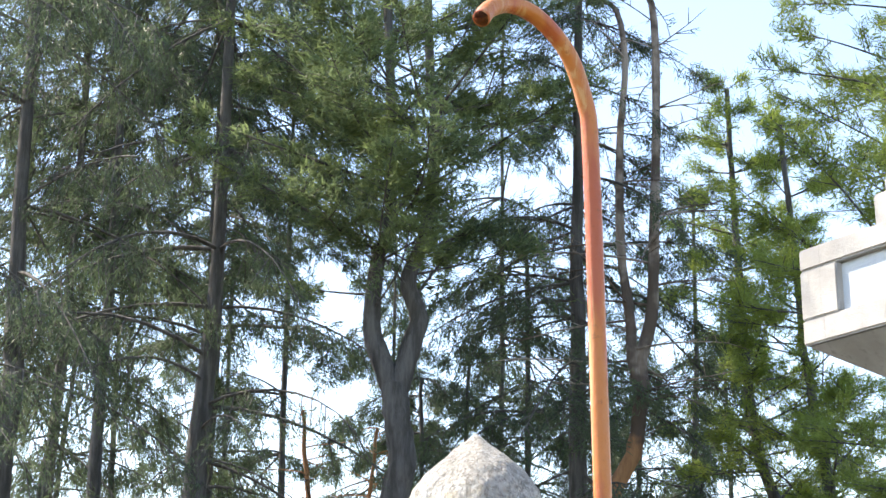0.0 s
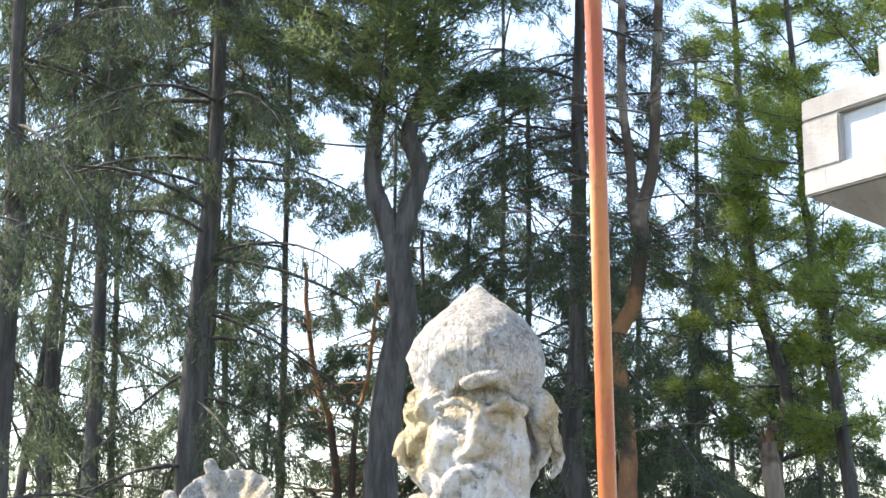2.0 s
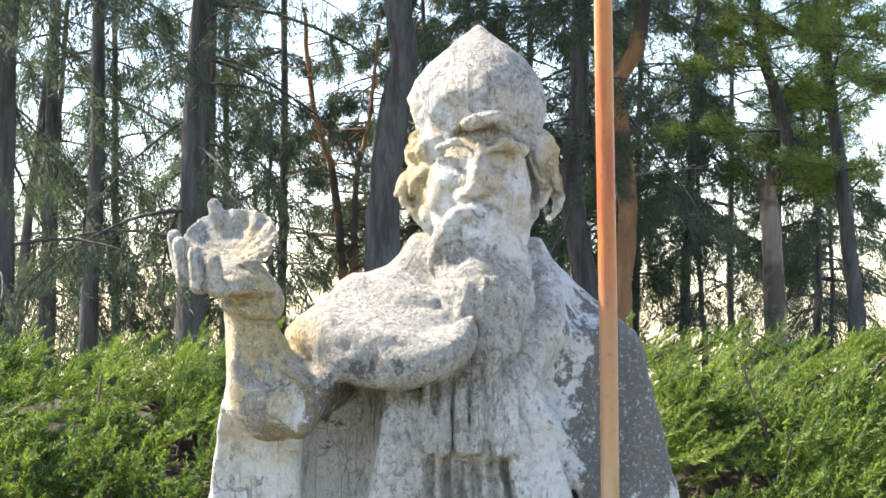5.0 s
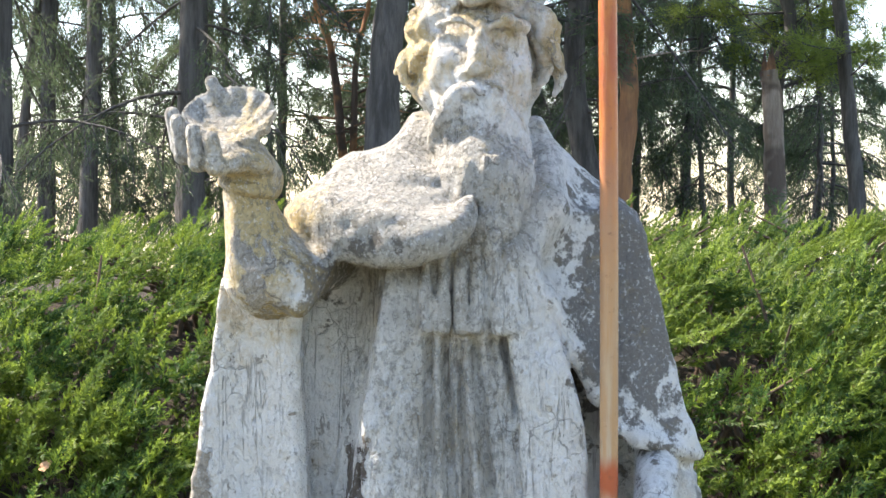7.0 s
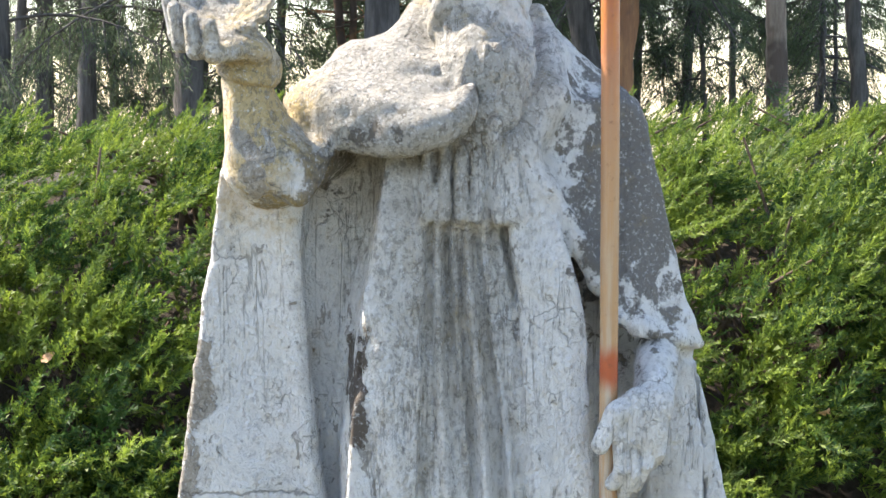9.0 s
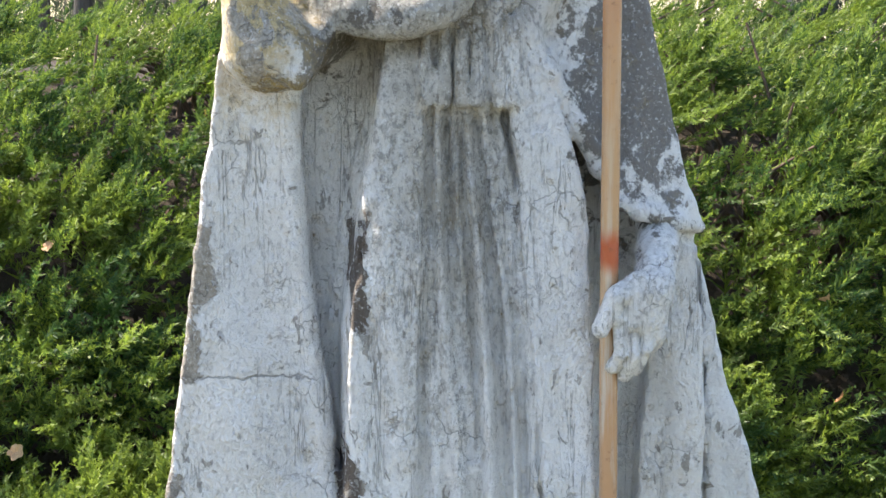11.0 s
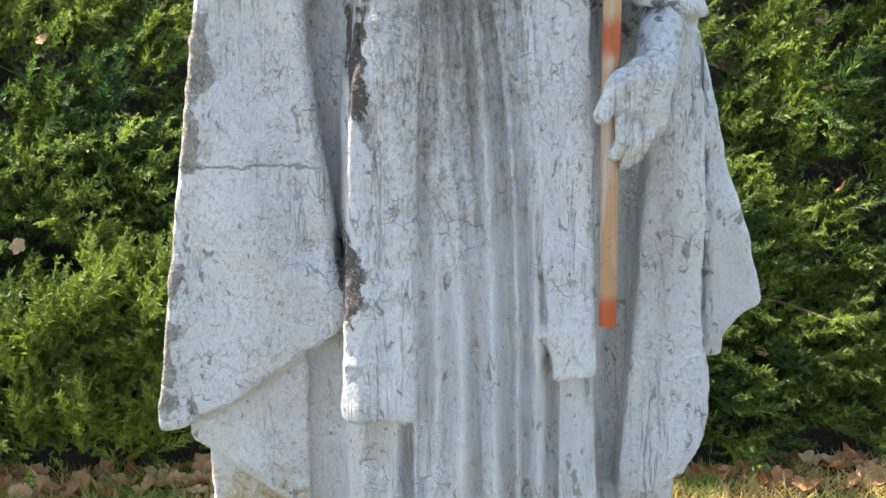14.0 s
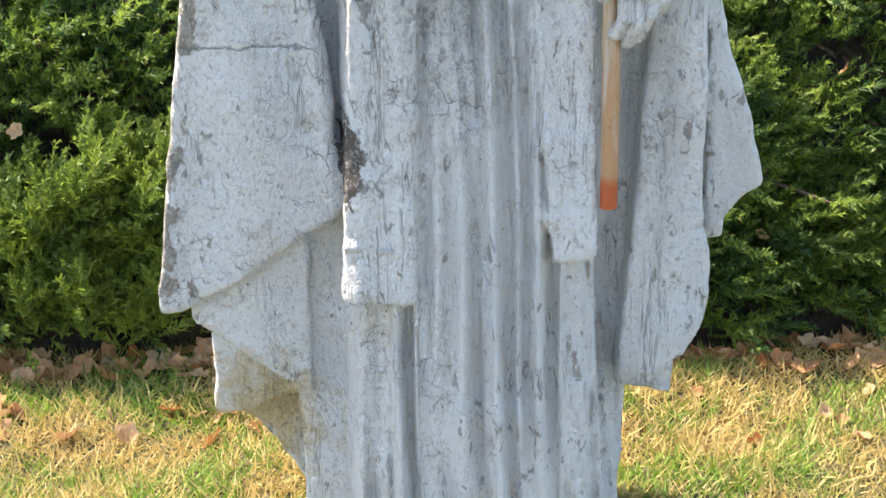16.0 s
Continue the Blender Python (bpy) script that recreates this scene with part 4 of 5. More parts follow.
# ---- trees ----
def limbs_and_tufts(path, kind, low, reach, count, g):
    """Boughs from a trunk line; returns wood and the bases of leafy tufts with their ways."""
    wood, base, way = [], [], []
    top = path[-1][2]
    for i in range(count):
        f = (i + g.random()) / count
        z = low + (top - low) * f ** 0.9
        k = min(np.searchsorted(path[:, 2], z), len(path) - 1)
        p0 = path[k].copy()
        az = g.random() * 2 * np.pi
        taper = (1 - f) ** 0.75 * 0.85 + 0.15
        if f < 0.12:
            taper *= 0.7
        L = reach * taper * (0.65 + 0.6 * g.random())
        rise = {"pine": 0.25, "bright": 0.3, "spruce": 0.0, "hemlock": 0.05, "bare": 0.25}[kind] + 0.25 * g.normal()
        sag = {"pine": 0.1, "bright": 0.0, "spruce": -0.35, "hemlock": -0.5, "bare": -0.15}[kind]
        n = 8
        s = np.linspace(0, 1, n)
        d = np.array((np.cos(az), np.sin(az), 0))
        side = np.array((-d[1], d[0], 0))
        b = p0 + d * (s * L)[:, None] + side * (0.09 * L * np.sin(s * 4 * g.random() + g.random()) * s)[:, None]
        b[:, 2] += rise * L * s + sag * L * s ** 2
        wood.append(tube(b, np.linspace(0.006 + 0.007 * L, 0.003, n), 4))
        twigs = max(4, int(L * (10.5 if kind == "hemlock" else 10.5)))
        for _ in range(twigs):
            q = 0.18 + 0.82 * g.random() ** 0.8
            e = b[int(q * (n - 1))] + (b[min(int(q * (n - 1)) + 1, n - 1)] - b[int(q * (n - 1))]) * g.random()
            tl = (0.16 + 0.34 * g.random()) * (1.15 - 0.6 * q) * min(1.0, L)
            sd = side * g.choice([-1, 1]) + d * (0.5 + 0.5 * g.random())
            td = unit(sd + np.array((0, 0, {"hemlock": -0.7, "spruce": -0.4, "bare": 0.1}.get(kind, 0.25) + 0.35 * g.normal())))
            tip = e + td * tl
            if kind in ("hemlock", "spruce"):
                tip[2] -= 0.22 * tl + (0.30 if kind == "hemlock" else 0.14) * g.random()
            wood.append(tube(np.stack([e, tip]), np.array([0.006, 0.003]), 3))
            if kind == "bare":
                if g.random() < 0.2:
                    base.append(tip)
                    way.append(td)
                continue
            m = {"pine": 4, "bright": 4, "spruce": 5, "hemlock": 5}[kind]
            for j in range(m):
                w = 0.25 + 0.75 * (j + g.random()) / m
                base.append(e + (tip - e) * w + 0.02 * g.normal(size=3))
                way.append(unit(tip - e))
    if not base:
        base, way = [path[-1]], [np.array((0, 0, 1.0))]
    return wood, np.array(base), np.array(way)


def needles(base, way, kind, g, size=1.0):
    n = {"pine": 16, "bright": 19, "spruce": 11, "hemlock": 11, "bare": 8}[kind]
    c = np.repeat(base, n, 0)
    w = np.repeat(way, n, 0)
    spread = {"pine": 0.85, "bright": 0.8, "spruce": 0.65, "hemlock": 0.72, "bare": 0.8}[kind]
    d = unit(w + spread * g.normal(size=w.shape) + np.array((0, 0, {"pine": 0.25, "bright": 0.25, "spruce": -0.2, "hemlock": -0.32, "bare": 0}[kind])))
    c = c + 0.03 * g.normal(size=c.shape)
    c = c + 0.022 * g.normal(size=c.shape)
    size = size * {"pine": 0.95, "bright": 0.72, "spruce": 0.72, "hemlock": 0.65, "bare": 0.8}[kind]
    L = size * (0.06 + 0.08 * g.random(len(c)))
    return spikes(c, d, L, size * (0.010 + 0.009 * g.random(len(c))), g)


LEAFY = {"pine": PINE, "bright": BRIGHT, "spruce": SPRUCE, "hemlock": SPRUCE, "bare": PINE}
SAYS = {"pine": "tall pine with a forked dark trunk and open crown", "bright": "slender pine with sunlit yellow-green needles",
        "spruce": "dark green spruce with drooping boughs", "hemlock": "tall dark conifer with hanging needle curtains", "bare": "thin half-dead tree with bare reddish twigs"}


def tree(depth, line, radius, kind, low, reach, count, seed, forks=(), bark=None):
    g = np.random.default_rng(seed)
    line = [(line[0][0], float(bank(0, depth)) - 0.05)] + list(line[1:])
    p = spline([(x, depth, z) for x, z in line], 34)
    wob = np.cumsum(g.normal(size=(len(p), 2)), 0) * 0.008
    p[:, :2] += wob - np.linspace(0, 1, len(p))[:, None] * wob[-1]
    taper = 1 - 0.82 * ((p[:, 2] - p[0, 2]) / (14.0 if not forks else 9.0)).clip(0, 1)
    if not forks and count:
        taper *= np.linspace(1, 0.45, len(p))
    top = new("tree" if kind == "bare" else "conifer_tree", None)
    top.location = (p[0, 0], depth, p[0, 2])
    tagged(top, SAYS[kind], "tree", "trees behind the bank")
    bark = bark or BARK
    part("trunk", *tube(p, radius * taper, 12, 0.05, seed=seed), bark, top)
    wood, base, way = [], [], []
    for f, fr, fk, flow, freach, fcount in forks:
        q = spline([(x, depth + 0.03 * i, z) for i, (x, z) in enumerate(f)], 26)
        part("fork", *tube(q, np.linspace(fr, fr * 0.35, len(q)), 10, 0.05, seed=seed + 5), bark, top)
        if fcount:
            a, b, c = limbs_and_tufts(q, fk, flow, freach, fcount, g)
            wood += a
            base.append(b)
            way.append(c)
    if count:
        a, b, c = limbs_and_tufts(p, kind, low, reach, count, g)
        wood += a
        base.append(b)
        way.append(c)
    if wood:
        tagged(part("bough_wood", *gather(wood), bark, top), kind="stuff")
    if base:
        k = kind if not forks else forks[0][2]
        part("crown", *needles(np.vstack(base), np.vstack(way), k, g, 1.0 + max(0, depth - 16) * 0.06), LEAFY[k], top, smooth=False)["kind"] = "stuff"
    return top


# depth, trunk line (across, height), radius, kind, lowest bough, reach, boughs
TREES = [
    (13.0, [(-3.68, 1.40), (-3.68, 2.57), (-3.61, 4.56), (-3.62, 5.04), (-3.69, 6.56), (-3.83, 17.00)], 0.150, "hemlock", 2.0, 2.2, 90),
    (14.0, [(-2.24, 1.40), (-2.24, 1.92), (-2.20, 3.73), (-2.10, 5.28), (-2.08, 6.48), (-2.02, 17.50)], 0.160, "hemlock", 2.3, 2.4, 105),
    (13.5, [(-0.53, 1.40), (-0.53, 2.31), (-0.46, 3.57), (-0.36, 4.16), (-0.42, 4.76)], 0.170, "pine", 0.0, 0.0, 0),
    (15.0, [(1.39, 1.40), (1.39, 2.03), (1.26, 2.99), (1.33, 4.13), (1.35, 6.12), (1.38, 7.92), (1.42, 12.50)], 0.150, "spruce", 2.5, 1.9, 105),
    (16.0, [(3.38, 1.40), (3.38, 1.81), (3.32, 3.06), (3.46, 3.64), (3.25, 4.40), (3.15, 5.21), (3.10, 7.04), (3.09, 8.60)], 0.105, "bright", 2.6, 1.3, 70),
    (15.5, [(4.03, 1.40), (4.03, 1.81), (3.97, 2.81), (3.82, 4.21), (3.69, 5.18), (3.62, 5.92), (3.53, 8.00)], 0.100, "bright", 2.9, 1.2, 60),
    (17.0, [(-4.60, 1.40), (-4.60, 1.92), (-4.36, 4.11), (-4.19, 5.68), (-4.17, 7.17), (-4.15, 11.00)], 0.070, "hemlock", 1.9, 1.5, 60),
    (18.0, [(-4.55, 1.40), (-4.55, 1.92), (-4.39, 4.11), (-4.28, 6.23), (-4.16, 11.00)], 0.060, "hemlock", 1.9, 1.6, 55),
    (18.0, [(-1.16, 1.40), (-1.16, 2.36), (-1.26, 3.46), (-1.46, 4.24), (-1.61, 5.40)], 0.070, "bare", 2.2, 1.3, 26),
    (18.0, [(-1.03, 1.40), (-1.03, 2.36), (-0.99, 3.46), (-0.88, 3.98), (-0.74, 5.20)], 0.055, "bare", 2.2, 1.1, 22),
    (19.0, [(2.91, 1.40), (2.91, 1.85), (2.99, 3.68), (3.07, 5.07), (3.17, 8.50)], 0.080, "spruce", 2.6, 1.7, 60),
    (20.0, [(-2.03, 1.40), (-2.03, 1.77), (-2.03, 5.23), (-2.04, 17.00)], 0.090, "spruce", 1.9, 2.2, 80),
    (21.0, [(0.71, 1.40), (0.71, 1.76), (0.80, 5.39), (0.91, 17.00)], 0.090, "spruce", 1.9, 2.2, 80),
    (22.0, [(-4.58, 1.40), (-4.58, 1.75), (-4.63, 5.56), (-4.69, 18.00)], 0.090, "hemlock", 1.9, 2.3, 85),
    (23.0, [(4.22, 1.40), (4.22, 1.75), (4.21, 5.72), (4.21, 8.00)], 0.070, "spruce", 1.9, 1.8, 50),
    (22.0, [(2.70, 1.40), (2.70, 1.76), (2.79, 5.56), (2.81, 7.20)], 0.080, "spruce", 1.9, 1.8, 50),
    (24.0, [(5.68, 1.40), (5.68, 1.74), (5.77, 5.01), (5.79, 6.60)], 0.070, "spruce", 1.9, 1.8, 45),
    (24.0, [(-3.29, 1.40), (-3.29, 1.74), (-3.31, 5.89), (-3.33, 18.00)], 0.090, "spruce", 1.9, 2.4, 80),
    (23.0, [(-0.69, 1.40), (-0.69, 1.75), (-0.71, 5.72), (-0.71, 9.00)], 0.080, "spruce", 1.9, 2.0, 60),
    (12.5, [(3.94, 1.40), (3.94, 4.97), (4.20, 7.47), (4.30, 9.50)], 0.140, "bright", 3.4, 2.0, 100),
    (17.5, [(0.95, 1.40), (0.95, 1.9), (0.93, 4.2), (0.96, 7.40)], 0.080, "spruce", 2.2, 1.8, 75),
    (19.0, [(-0.25, 1.40), (-0.25, 1.9), (-0.20, 3.6), (-0.25, 6.00)], 0.070, "spruce", 2.0, 1.7, 60),
    (20.0, [(0.35, 1.40), (0.35, 1.9), (0.32, 4.2), (0.36, 6.60)], 0.070, "spruce", 2.4, 1.7, 55),
    (12.0, [(-4.00, 1.40), (-4.00, 2.18), (-4.22, 6.20), (-4.39, 17.00)], 0.150, "hemlock", 3.2, 2.2, 75),
]
FORK_L = [(-0.42, 4.71), (-0.58, 5.11), (-0.63, 5.38), (-0.58, 5.96), (-0.48, 6.33)]
FORK_R = [(-0.39, 4.71), (-0.28, 5.11), (-0.21, 5.38), (-0.31, 5.75), (-0.15, 6.22), (-0.07, 7.20), (-0.14, 7.87)]
for i, (depth, line, radius, kind, low, reach, count) in enumerate(TREES):
    if kind == "pine":
        tree(depth, line, radius, kind, low, reach, 0, 100 + i,
             [(FORK_L + [(-0.5, 7.6), (-0.6, 9.5)], 0.10, "pine", 5.3, 2.0, 44), (FORK_R + [(-0.2, 10.5)], 0.10, "pine", 5.4, 2.1, 50)])
    else:
        tree(depth, line, radius, kind, low, reach, count, 100 + i, bark=RED_BARK if kind == "bare" else None)
# tall crowns that close the upper wood
for i, (x, depth, low) in enumerate(((-4.3, 17.0, 6.2), (-3.0, 19.5, 7.0), (-5.1, 18.0, 5.4), (-3.6, 16.0, 6.4), (-2.7, 17.0, 7.0))):
    tree(depth, [(x, 1.0), (x + 0.1, 7.0), (x, 16.5)], 0.10, "spruce", low, 2.5, 90, 500 + i)
# young conifers between the trunks
g = np.random.default_rng(77)
for i, x in enumerate((-5.2, -4.1, -2.9, -1.7, 0.6, 1.9, 2.9, 3.8, 4.9)):
    depth = 16.5 + 4.5 * g.random()
    tall = 3.6 + 1.6 * g.random()
    tree(depth, [(x, 1.0), (x + 0.1 * g.normal(), 2.2), (x + 0.15 * g.normal(), tall)], 0.045, "hemlock", 1.55, 1.25, 34, 400 + i)
# the dead tree with pale torn bark
dead = tree(14.5, [(1.63, 1.4)] + [(1.63, 1.97), (1.70, 2.85), (1.64, 3.59), (1.57, 3.96), (1.79, 4.38), (1.88, 4.92)], 0.105, "bare", 3.0, 1.0, 7, 311,
            [([(1.88, 4.92), (1.87, 5.24), (1.99, 5.66), (2.05, 6.56), (2.11, 7.72), (2.11, 8.95)] + [(1.9, 9.2)], 0.075, "bare", 4.2, 1.5, 26), ([(1.85, 4.92), (1.79, 5.29), (1.79, 5.65), (1.72, 6.33), (1.74, 7.43), (1.82, 8.33), (1.73, 8.95)] + [(1.45, 9.0)], 0.06, "bare", 4.4, 1.2, 20)], bark=PALE_BARK)
for ob in dead.children:
    if ob.name.startswith("trunk"):
        ob.data.materials[0] = RED_BARK
tagged(dead, "dead tree with pale peeling bark and bare twigs")


# the broken snag beside a pine
def snag():
    g = np.random.default_rng(8)
    base = float(bank(0, 15.6)) - 0.05
    p = spline([(3.30, 15.6, base), (3.27, 15.6, 2.2), (3.235, 15.6, 2.9), (3.20, 15.6, 3.15)], 20)
    top = new("broken_snag", None)
    top.location = (3.30, 15.6, base)
    tagged(top, "grey broken dead tree stub with a splintered top", "dead tree", "trees behind the bank")
    part("trunk", *tube(p, np.linspace(0.115, 0.085, 20), 14, 0.06, seed=3), PALE_BARK, top)
    for i in range(7):
        a = 0.9 * i
        b = p[-1] + (0.06 * math.cos(a), 0.06 * math.sin(a), -0.06)
        tip = b + (0.02 * g.normal(), 0.02 * g.normal(), 0.14 + 0.16 * g.random())
        part("splinter", *tube(np.stack([b, (b + tip) / 2, tip]), np.array([0.030, 0.024, 0.004]), 6, 0.1, seed=i), RED_BARK, top)


snag()


# ---- junipers on the bank ----
def juniper_top(x, y):
    """Height of the shrubs' upper surface over the plan."""
    left = np.interp(y, [4.10, 4.16, 4.32, 4.6, 5.0, 5.5, 6.0, 6.5], [0.02, 0.30, 0.72, 1.12, 1.46, 1.70, 1.80, 1.70])
    right = np.interp(y, [4.10, 4.16, 4.32, 4.6, 4.9, 5.2, 5.6, 6.0, 6.6, 7.0, 7.4], [0.02, 0.30, 0.72, 1.16, 1.50, 1.69, 1.52, 1.44, 1.68, 1.84, 1.75])
    w = np.clip((x - 0.1) / 0.5, 0, 1)
    z = left * (1 - w) + right * w
    lump = -0.03 * np.clip((y - 4.9) / 0.6, 0, 1) + 0.07 * np.sin(x * 5.3 + y * 3.1) + 0.05 * np.sin(x * 9.1 - y * 6.0 + 1.3) + 0.035 * np.sin(x * 3.1 + 2.0)
    return z + lump * np.interp(y, [4.1, 4.4, 5.0, 5.6], [0, 1, 0.6, 0.18])


def spray_shape(g):
    """A juniper plume one unit long: a stem with short forward twigs all round it."""
    tri = [((0, -0.012, 0), (0, 0.012, 0), (1, 0, 0))]
    n = 13
    for i in range(n):
        s = 0.06 + 0.86 * i / n
        for sd in (-1, 1):
            a = radians(20 + 16 * g.random()) * sd
            L = (0.25 - 0.15 * s) * (0.7 + 0.6 * g.random())
            b = np.array((s, 0, 0))
            d = np.array((math.cos(a), math.sin(a), 0.42 * g.normal()))
            q = np.array((-d[1], d[0], 0.3 * g.normal())) * 0.022
            tri.append((b - q, b + q, b + d * L))
            a2 = a + g.choice([-1, 1]) * radians(34)
            c = b + d * L * (0.35 + 0.3 * g.random())
            h = np.array((math.cos(a2), math.sin(a2), 0.5 * g.normal())) * L * 0.6
            q2 = np.array((-h[1], h[0], 0.3 * g.normal())) * 0.10
            tri.append((c - q2, c + q2, c + h))
    return np.array(tri, float).reshape(-1, 3)


def junipers():
    g = np.random.default_rng(21)
    shapes = [spray_shape(g) for _ in range(6)]
    seeds = np.array([(x + 0.25 * g.normal(), y + 0.1 * g.normal()) for y in (4.35, 5.0, 5.7, 6.6) for x in np.arange(-2.8, 2.9, 0.95)])
    # branches leave the shrubs' surface and carry plumes on both sides
    count, each = 3400, 6
    x = g.uniform(-2.3, 2.3, count)
    y = np.interp(g.random(count), [0, 0.13, 0.22, 0.35, 0.51, 0.73, 1.0], [4.11, 4.16, 4.28, 4.53, 5.0, 5.9, 7.2])
    keep = (y < 6.5) | (x > 0.0)
    x, y = x[keep], y[keep]
    e = 0.03
    nrm = unit(np.stack([-(juniper_top(x + e, y) - juniper_top(x - e, y)) / (2 * e), -(juniper_top(x, y + e) - juniper_top(x, y - e)) / (2 * e), np.ones_like(x)], -1))
    root = np.stack([x, y, juniper_top(x, y)], -1) - nrm * ((0.13 + 0.16 * g.random(len(x)) ** 1.3) * np.interp(y, [4.5, 5.2], [1.0, 0.62]))[:, None]
    aim = unit(nrm * np.interp(y, [4.5, 5.2], [0.62, 0.30])[:, None] + np.array((0.52, -0.16, 0.26)) + 0.20 * g.normal(size=root.shape))
    wide = unit(np.cross(aim, nrm + 0.35 * g.normal(size=root.shape)))
    far = np.interp(y, [4.5, 5.2, 5.8], [1.0, 0.78, 0.62])
    reach = (0.20 + 0.20 * g.random(len(x))) * far
    # one upright shrub at the foot of the bank
    n = 90
    root2 = np.stack([-0.98 + 0.17 * g.normal(size=n), 4.06 + 0.04 * g.normal(size=n), 0.02 + 0.42 * g.random(n)], -1)
    aim2 = unit(np.stack([0.25 + 0.35 * g.normal(size=n), -0.15 + 0.25 * g.normal(size=n), np.ones(n)], -1))
    root, aim = np.vstack([root, root2]), np.vstack([aim, aim2])
    wide = np.vstack([wide, unit(np.cross(aim2, g.normal(size=(n, 3)) * (0.3, 1, 0.3)))])
    reach, far = np.append(reach, 0.18 + 0.12 * g.random(n)), np.append(far, np.ones(n))
    pos, way, size = [], [], []
    for j in range(each):
        w = (j + 0.6 * g.random(len(root))) / (each - 1)
        w = np.minimum(w, 1.0)
        flank = (1 if j % 2 else -1) * (0.55 - 0.25 * w) if j < each - 1 else np.zeros(len(root))
        p = root + aim * (reach * w)[:, None]
        p[:, 2] -= 0.22 * reach * w ** 2
        pos.append(p)
        way.append(unit(aim + wide * flank[:, None] + 0.13 * g.normal(size=p.shape) + np.array((0.05, 0, 0.06))))
        size.append((0.125 + 0.095 * g.random(len(root)) ** 1.5) * far * (1.15 - 0.35 * w))
    pos, way, size = np.vstack(pos), np.vstack(way), np.concatenate(size)
    pos[:, 2] = np.maximum(pos[:, 2], bank(pos[:, 0], pos[:, 1]) + 0.02)
    x, y = pos[:, 0], pos[:, 1]
    side = unit(np.cross(way, g.normal(size=pos.shape)))
    third = np.cross(way, side)
    own = ((x[:, None] - seeds[None, :, 0]) ** 2 + (y[:, None] - seeds[None, :, 1]) ** 2).argmin(1)
    which = g.integers(0, len(shapes), len(x))
    for i, (sx, sy) in enumerate(seeds):
        pick = np.where(own == i)[0]
        if len(pick) < 12:
            continue
        top = new("juniper_shrub", None)
        top.location = (sx, sy, float(bank(sx, sy)))
        tagged(top, "spreading green juniper shrub with feathery sprays", "shrub", "junipers on the bank")
        vs = []
        for k in range(len(shapes)):
            p = pick[which[pick] == k]
            if len(p) == 0:
                continue
            t = shapes[k][None] * size[p][:, None, None]
            bend = -0.6 * t[..., 0:1] ** 2
            v = pos[p][:, None] + t[..., 0:1] * way[p][:, None] + t[..., 1:2] * side[p][:, None] + t[..., 2:3] * third[p][:, None]
            v[..., 2:3] += bend
            vs.append(v.reshape(-1, 3))
        v = np.vstack(vs)
        part("foliage", v, np.arange(len(v)).reshape(-1, 3), JUNIPER, top, smooth=False)["kind"] = "stuff"
        stems = []
        for p in pick[:: max(1, len(pick) // 26)]:
            root = np.array((sx + 0.12 * g.normal(), sy + 0.25 * g.random(), 0.0))
            root[2] = bank(root[0], root[1]) - 0.02
            m = (root + pos[p]) / 2 + np.array((0, 0, 0.06))
            stems.append(tube(spline([root, m, pos[p]], 6), np.linspace(0.011, 0.004, 6), 5))
        tagged(part("wood", *gather(stems), TWIG, top), kind="stuff")


junipers()


# ---- grass and fallen leaves ----
def grass():
    g = np.random.default_rng(5)
    n = 56000
    x, y = g.uniform(-1.6, 1.6, n), 2.75 + 1.33 * g.random(n)
    m = 12000
    x, y = np.append(x, 2.6 * g.normal(size=m)), np.append(y, np.minimum(4.05, 3.2 - 1.4 * np.abs(g.normal(size=m))))
    n += m
    base = np.stack([x, y, bank(x, y) + swell(x, y) - 0.003], -1)
    way = unit(np.stack([0.75 * g.normal(size=n), 0.75 * g.normal(size=n), 0.75 * np.ones(n)], -1))
    tuft = 0.6 + 0.5 * np.sin(x * 9 + 2 * np.sin(y * 7)) * np.sin(y * 8 + x * 3)
    tuft = np.clip(tuft, 0.4, 1.2)
    v, f = spikes(base, way, (0.026 + 0.05 * g.random(n)) * (0.65 + 0.5 * tuft), 0.004 + 0.003 * g.random(n), g)
    tagged(part("lawn_grass", v, f, GRASS, smooth=False), "short patchy green and straw-coloured lawn grass", "grass", kind="stuff")


grass()


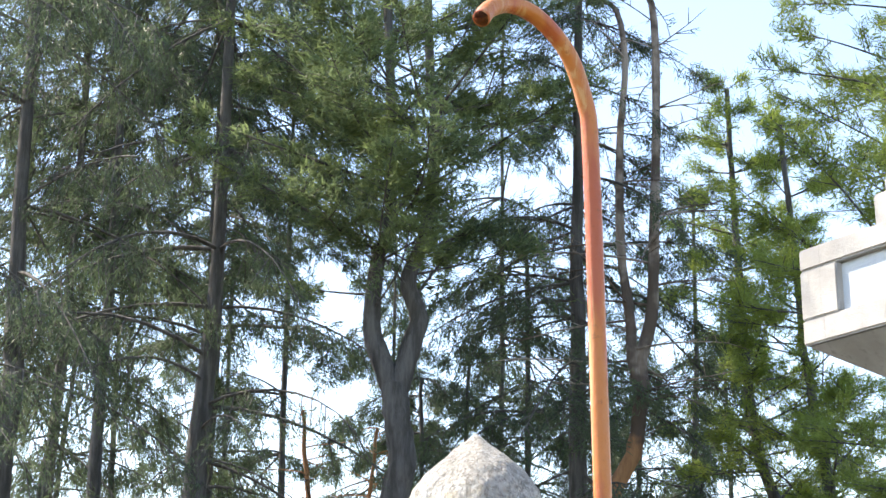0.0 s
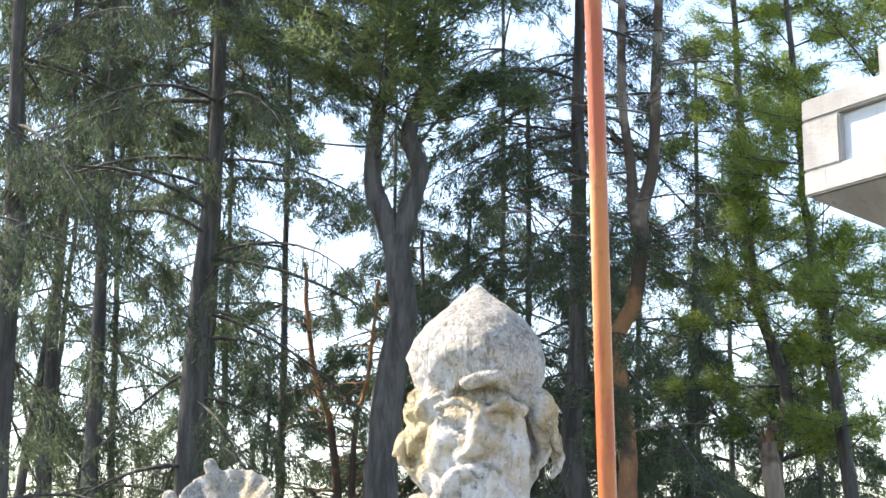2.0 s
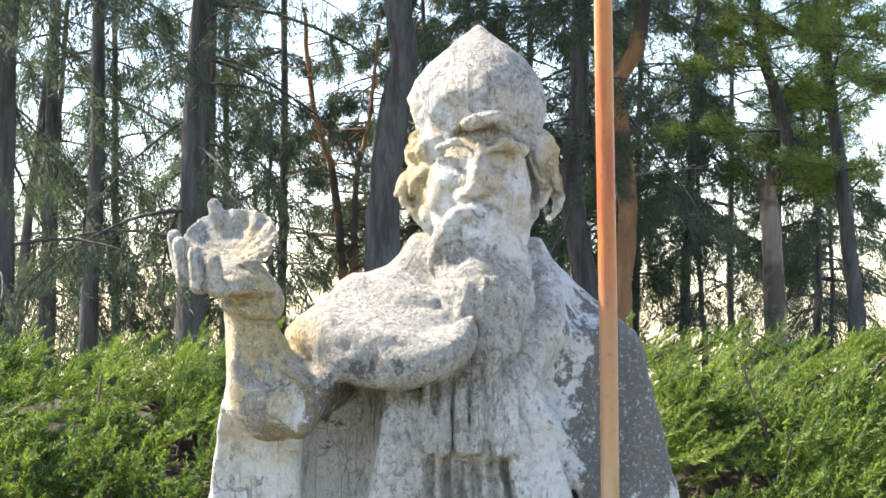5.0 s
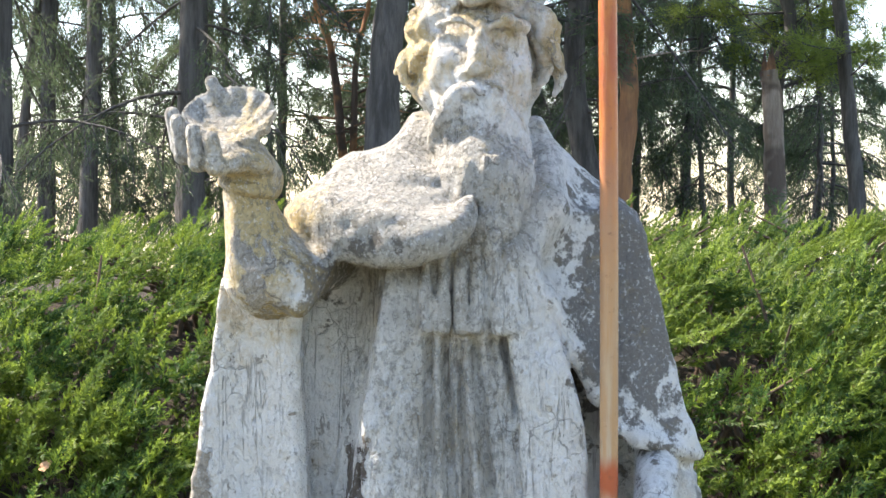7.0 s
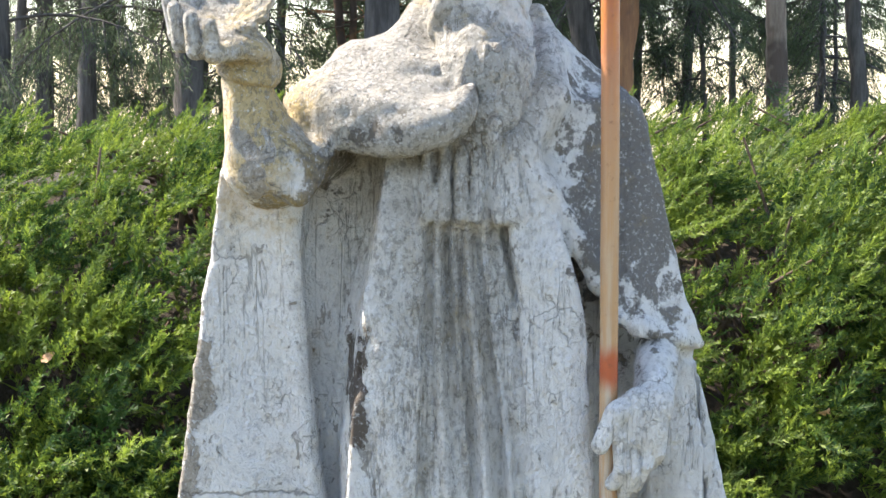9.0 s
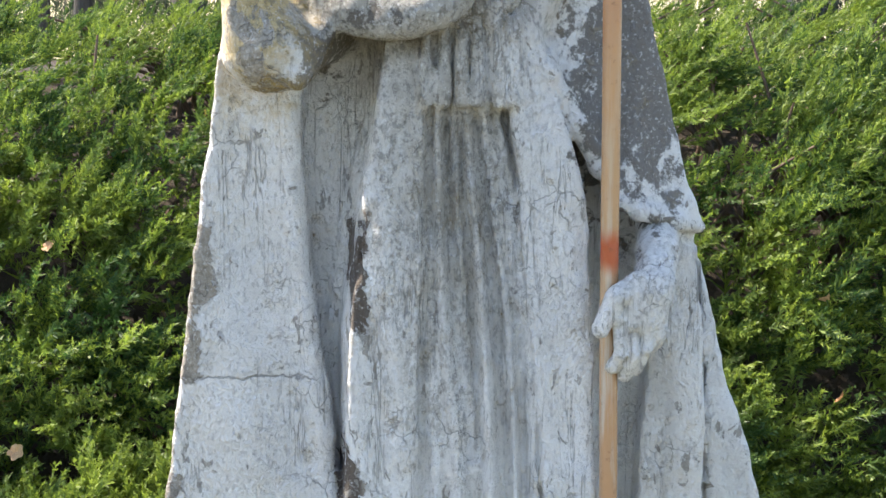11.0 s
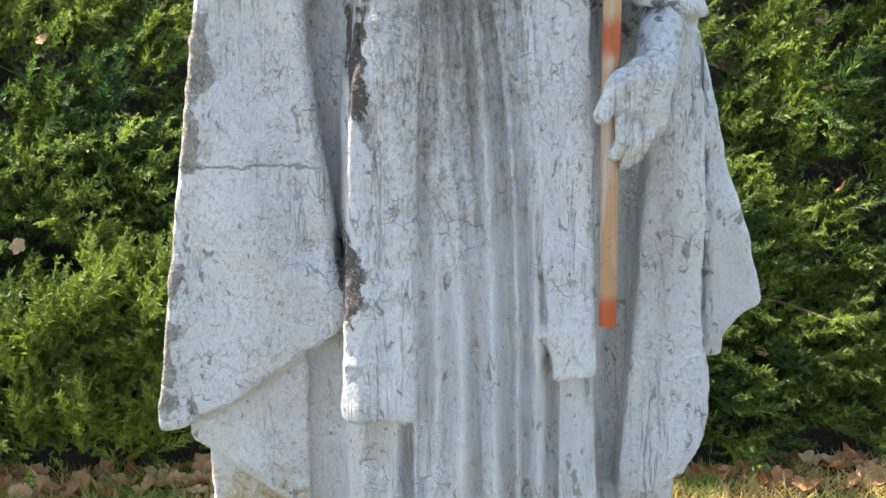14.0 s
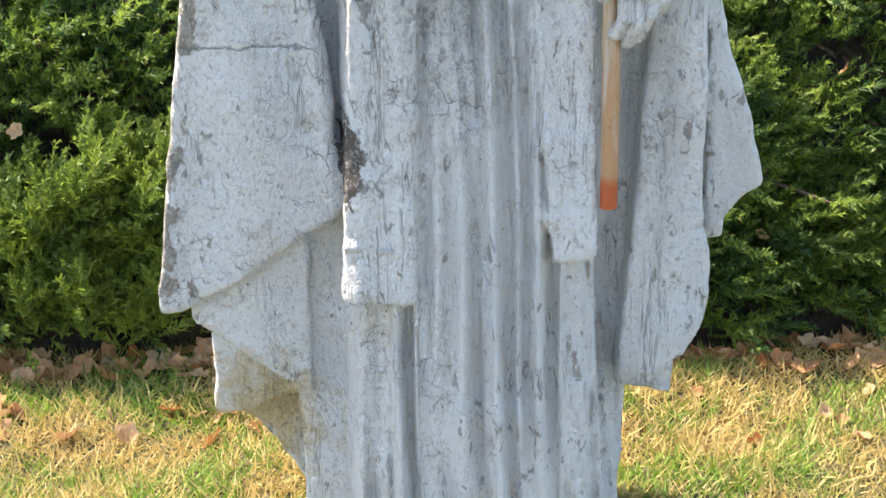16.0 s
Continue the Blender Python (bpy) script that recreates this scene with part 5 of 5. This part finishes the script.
def leaf_mesh(i, g):
    """A curled dry lobed leaf with a stalk."""
    n, rings = 26, 4
    a = np.linspace(0, 2 * np.pi, n, endpoint=False)
    lobe = 0.72 + 0.28 * np.abs(np.cos(2.5 * a)) ** 0.8 + 0.05 * g.normal(size=n)
    vs, fs = [(0, 0, 0)], []
    for r in range(1, rings + 1):
        q = r / rings
        for j in range(n):
            rr = q * (lobe[j] if r == rings else 0.5 + 0.5 * lobe[j])
            vs.append((rr * math.cos(a[j]), 0.85 * rr * math.sin(a[j]), 0))
    v = np.array(vs)
    c = 0.45 + 0.35 * g.random()
    v[:, 2] = c * v[:, 0] ** 2 * (0.4 + 0.5 * g.random()) + 0.4 * g.random() * v[:, 1] ** 2 + 0.09 * np.sin(v[:, 0] * 6 + i) * np.sin(v[:, 1] * 5) - 0.06 * np.exp(-(v[:, 1] / 0.08) ** 2)
    for j in range(n):
        fs.append((0, 1 + j, 1 + (j + 1) % n))
        for r in range(rings - 1):
            o = 1 + r * n
            fs.append((o + j, o + n + j, o + n + (j + 1) % n, o + (j + 1) % n))
    k = len(v)
    v = np.vstack([v, [(-0.6, -0.02, 0.02), (-0.6, 0.02, 0.02), (-1.15, 0.0, 0.10)]])
    fs.append((k, k + 1, k + 2))
    return mesh_of("dry_leaf", v, fs, LEAF)


def leaves():
    g = np.random.default_rng(12)
    shapes = [leaf_mesh(i, g) for i in range(7)]
    spots = []
    for _ in range(170):
        x = g.uniform(-1.5, 1.5)
        spots.append((x, 3.99 + 0.045 * g.normal() + 0.05 * g.random(), 0.034 + 0.016 * g.random()))
    for _ in range(34):
        spots.append((-1.2 + 0.75 * g.random(), 3.55 + 0.5 * g.random(), 0.024 + 0.016 * g.random()))
    for _ in range(9):
        spots.append((g.uniform(0.5, 1.2), g.uniform(3.5, 4.0), 0.018 + 0.014 * g.random()))
    for x, y, r in spots:
        ob = new("dry_leaf", shapes[g.integers(0, 7)])
        ob.location = (x, y, float(bank(x, y) + swell(x, y)) + 0.010 + 0.012 * g.random())
        ob.rotation_euler = (0.45 * g.normal(), 0.45 * g.normal(), 6.28 * g.random())
        ob.scale = (r, r, r)
        tagged(ob, "curled dry brown leaf fallen on the ground", "leaf", "fallen leaves")
    # a few caught in the shrubs
    for _ in range(26):
        x, y = g.uniform(-1.2, 1.2), 4.16 + 0.5 * g.random() ** 1.8
        ob = new("dry_leaf", shapes[g.integers(0, 7)])
        ob.location = (x, y - 0.05, float(juniper_top(x, y)) + 0.0)
        ob.rotation_euler = (0.9 + 0.5 * g.normal(), 0.5 * g.normal(), 6.28 * g.random())
        ob.scale = [0.020 + 0.012 * g.random()] * 3
        tagged(ob, "curled dry brown leaf caught in a juniper", "leaf", "leaves caught in the junipers")


leaves()
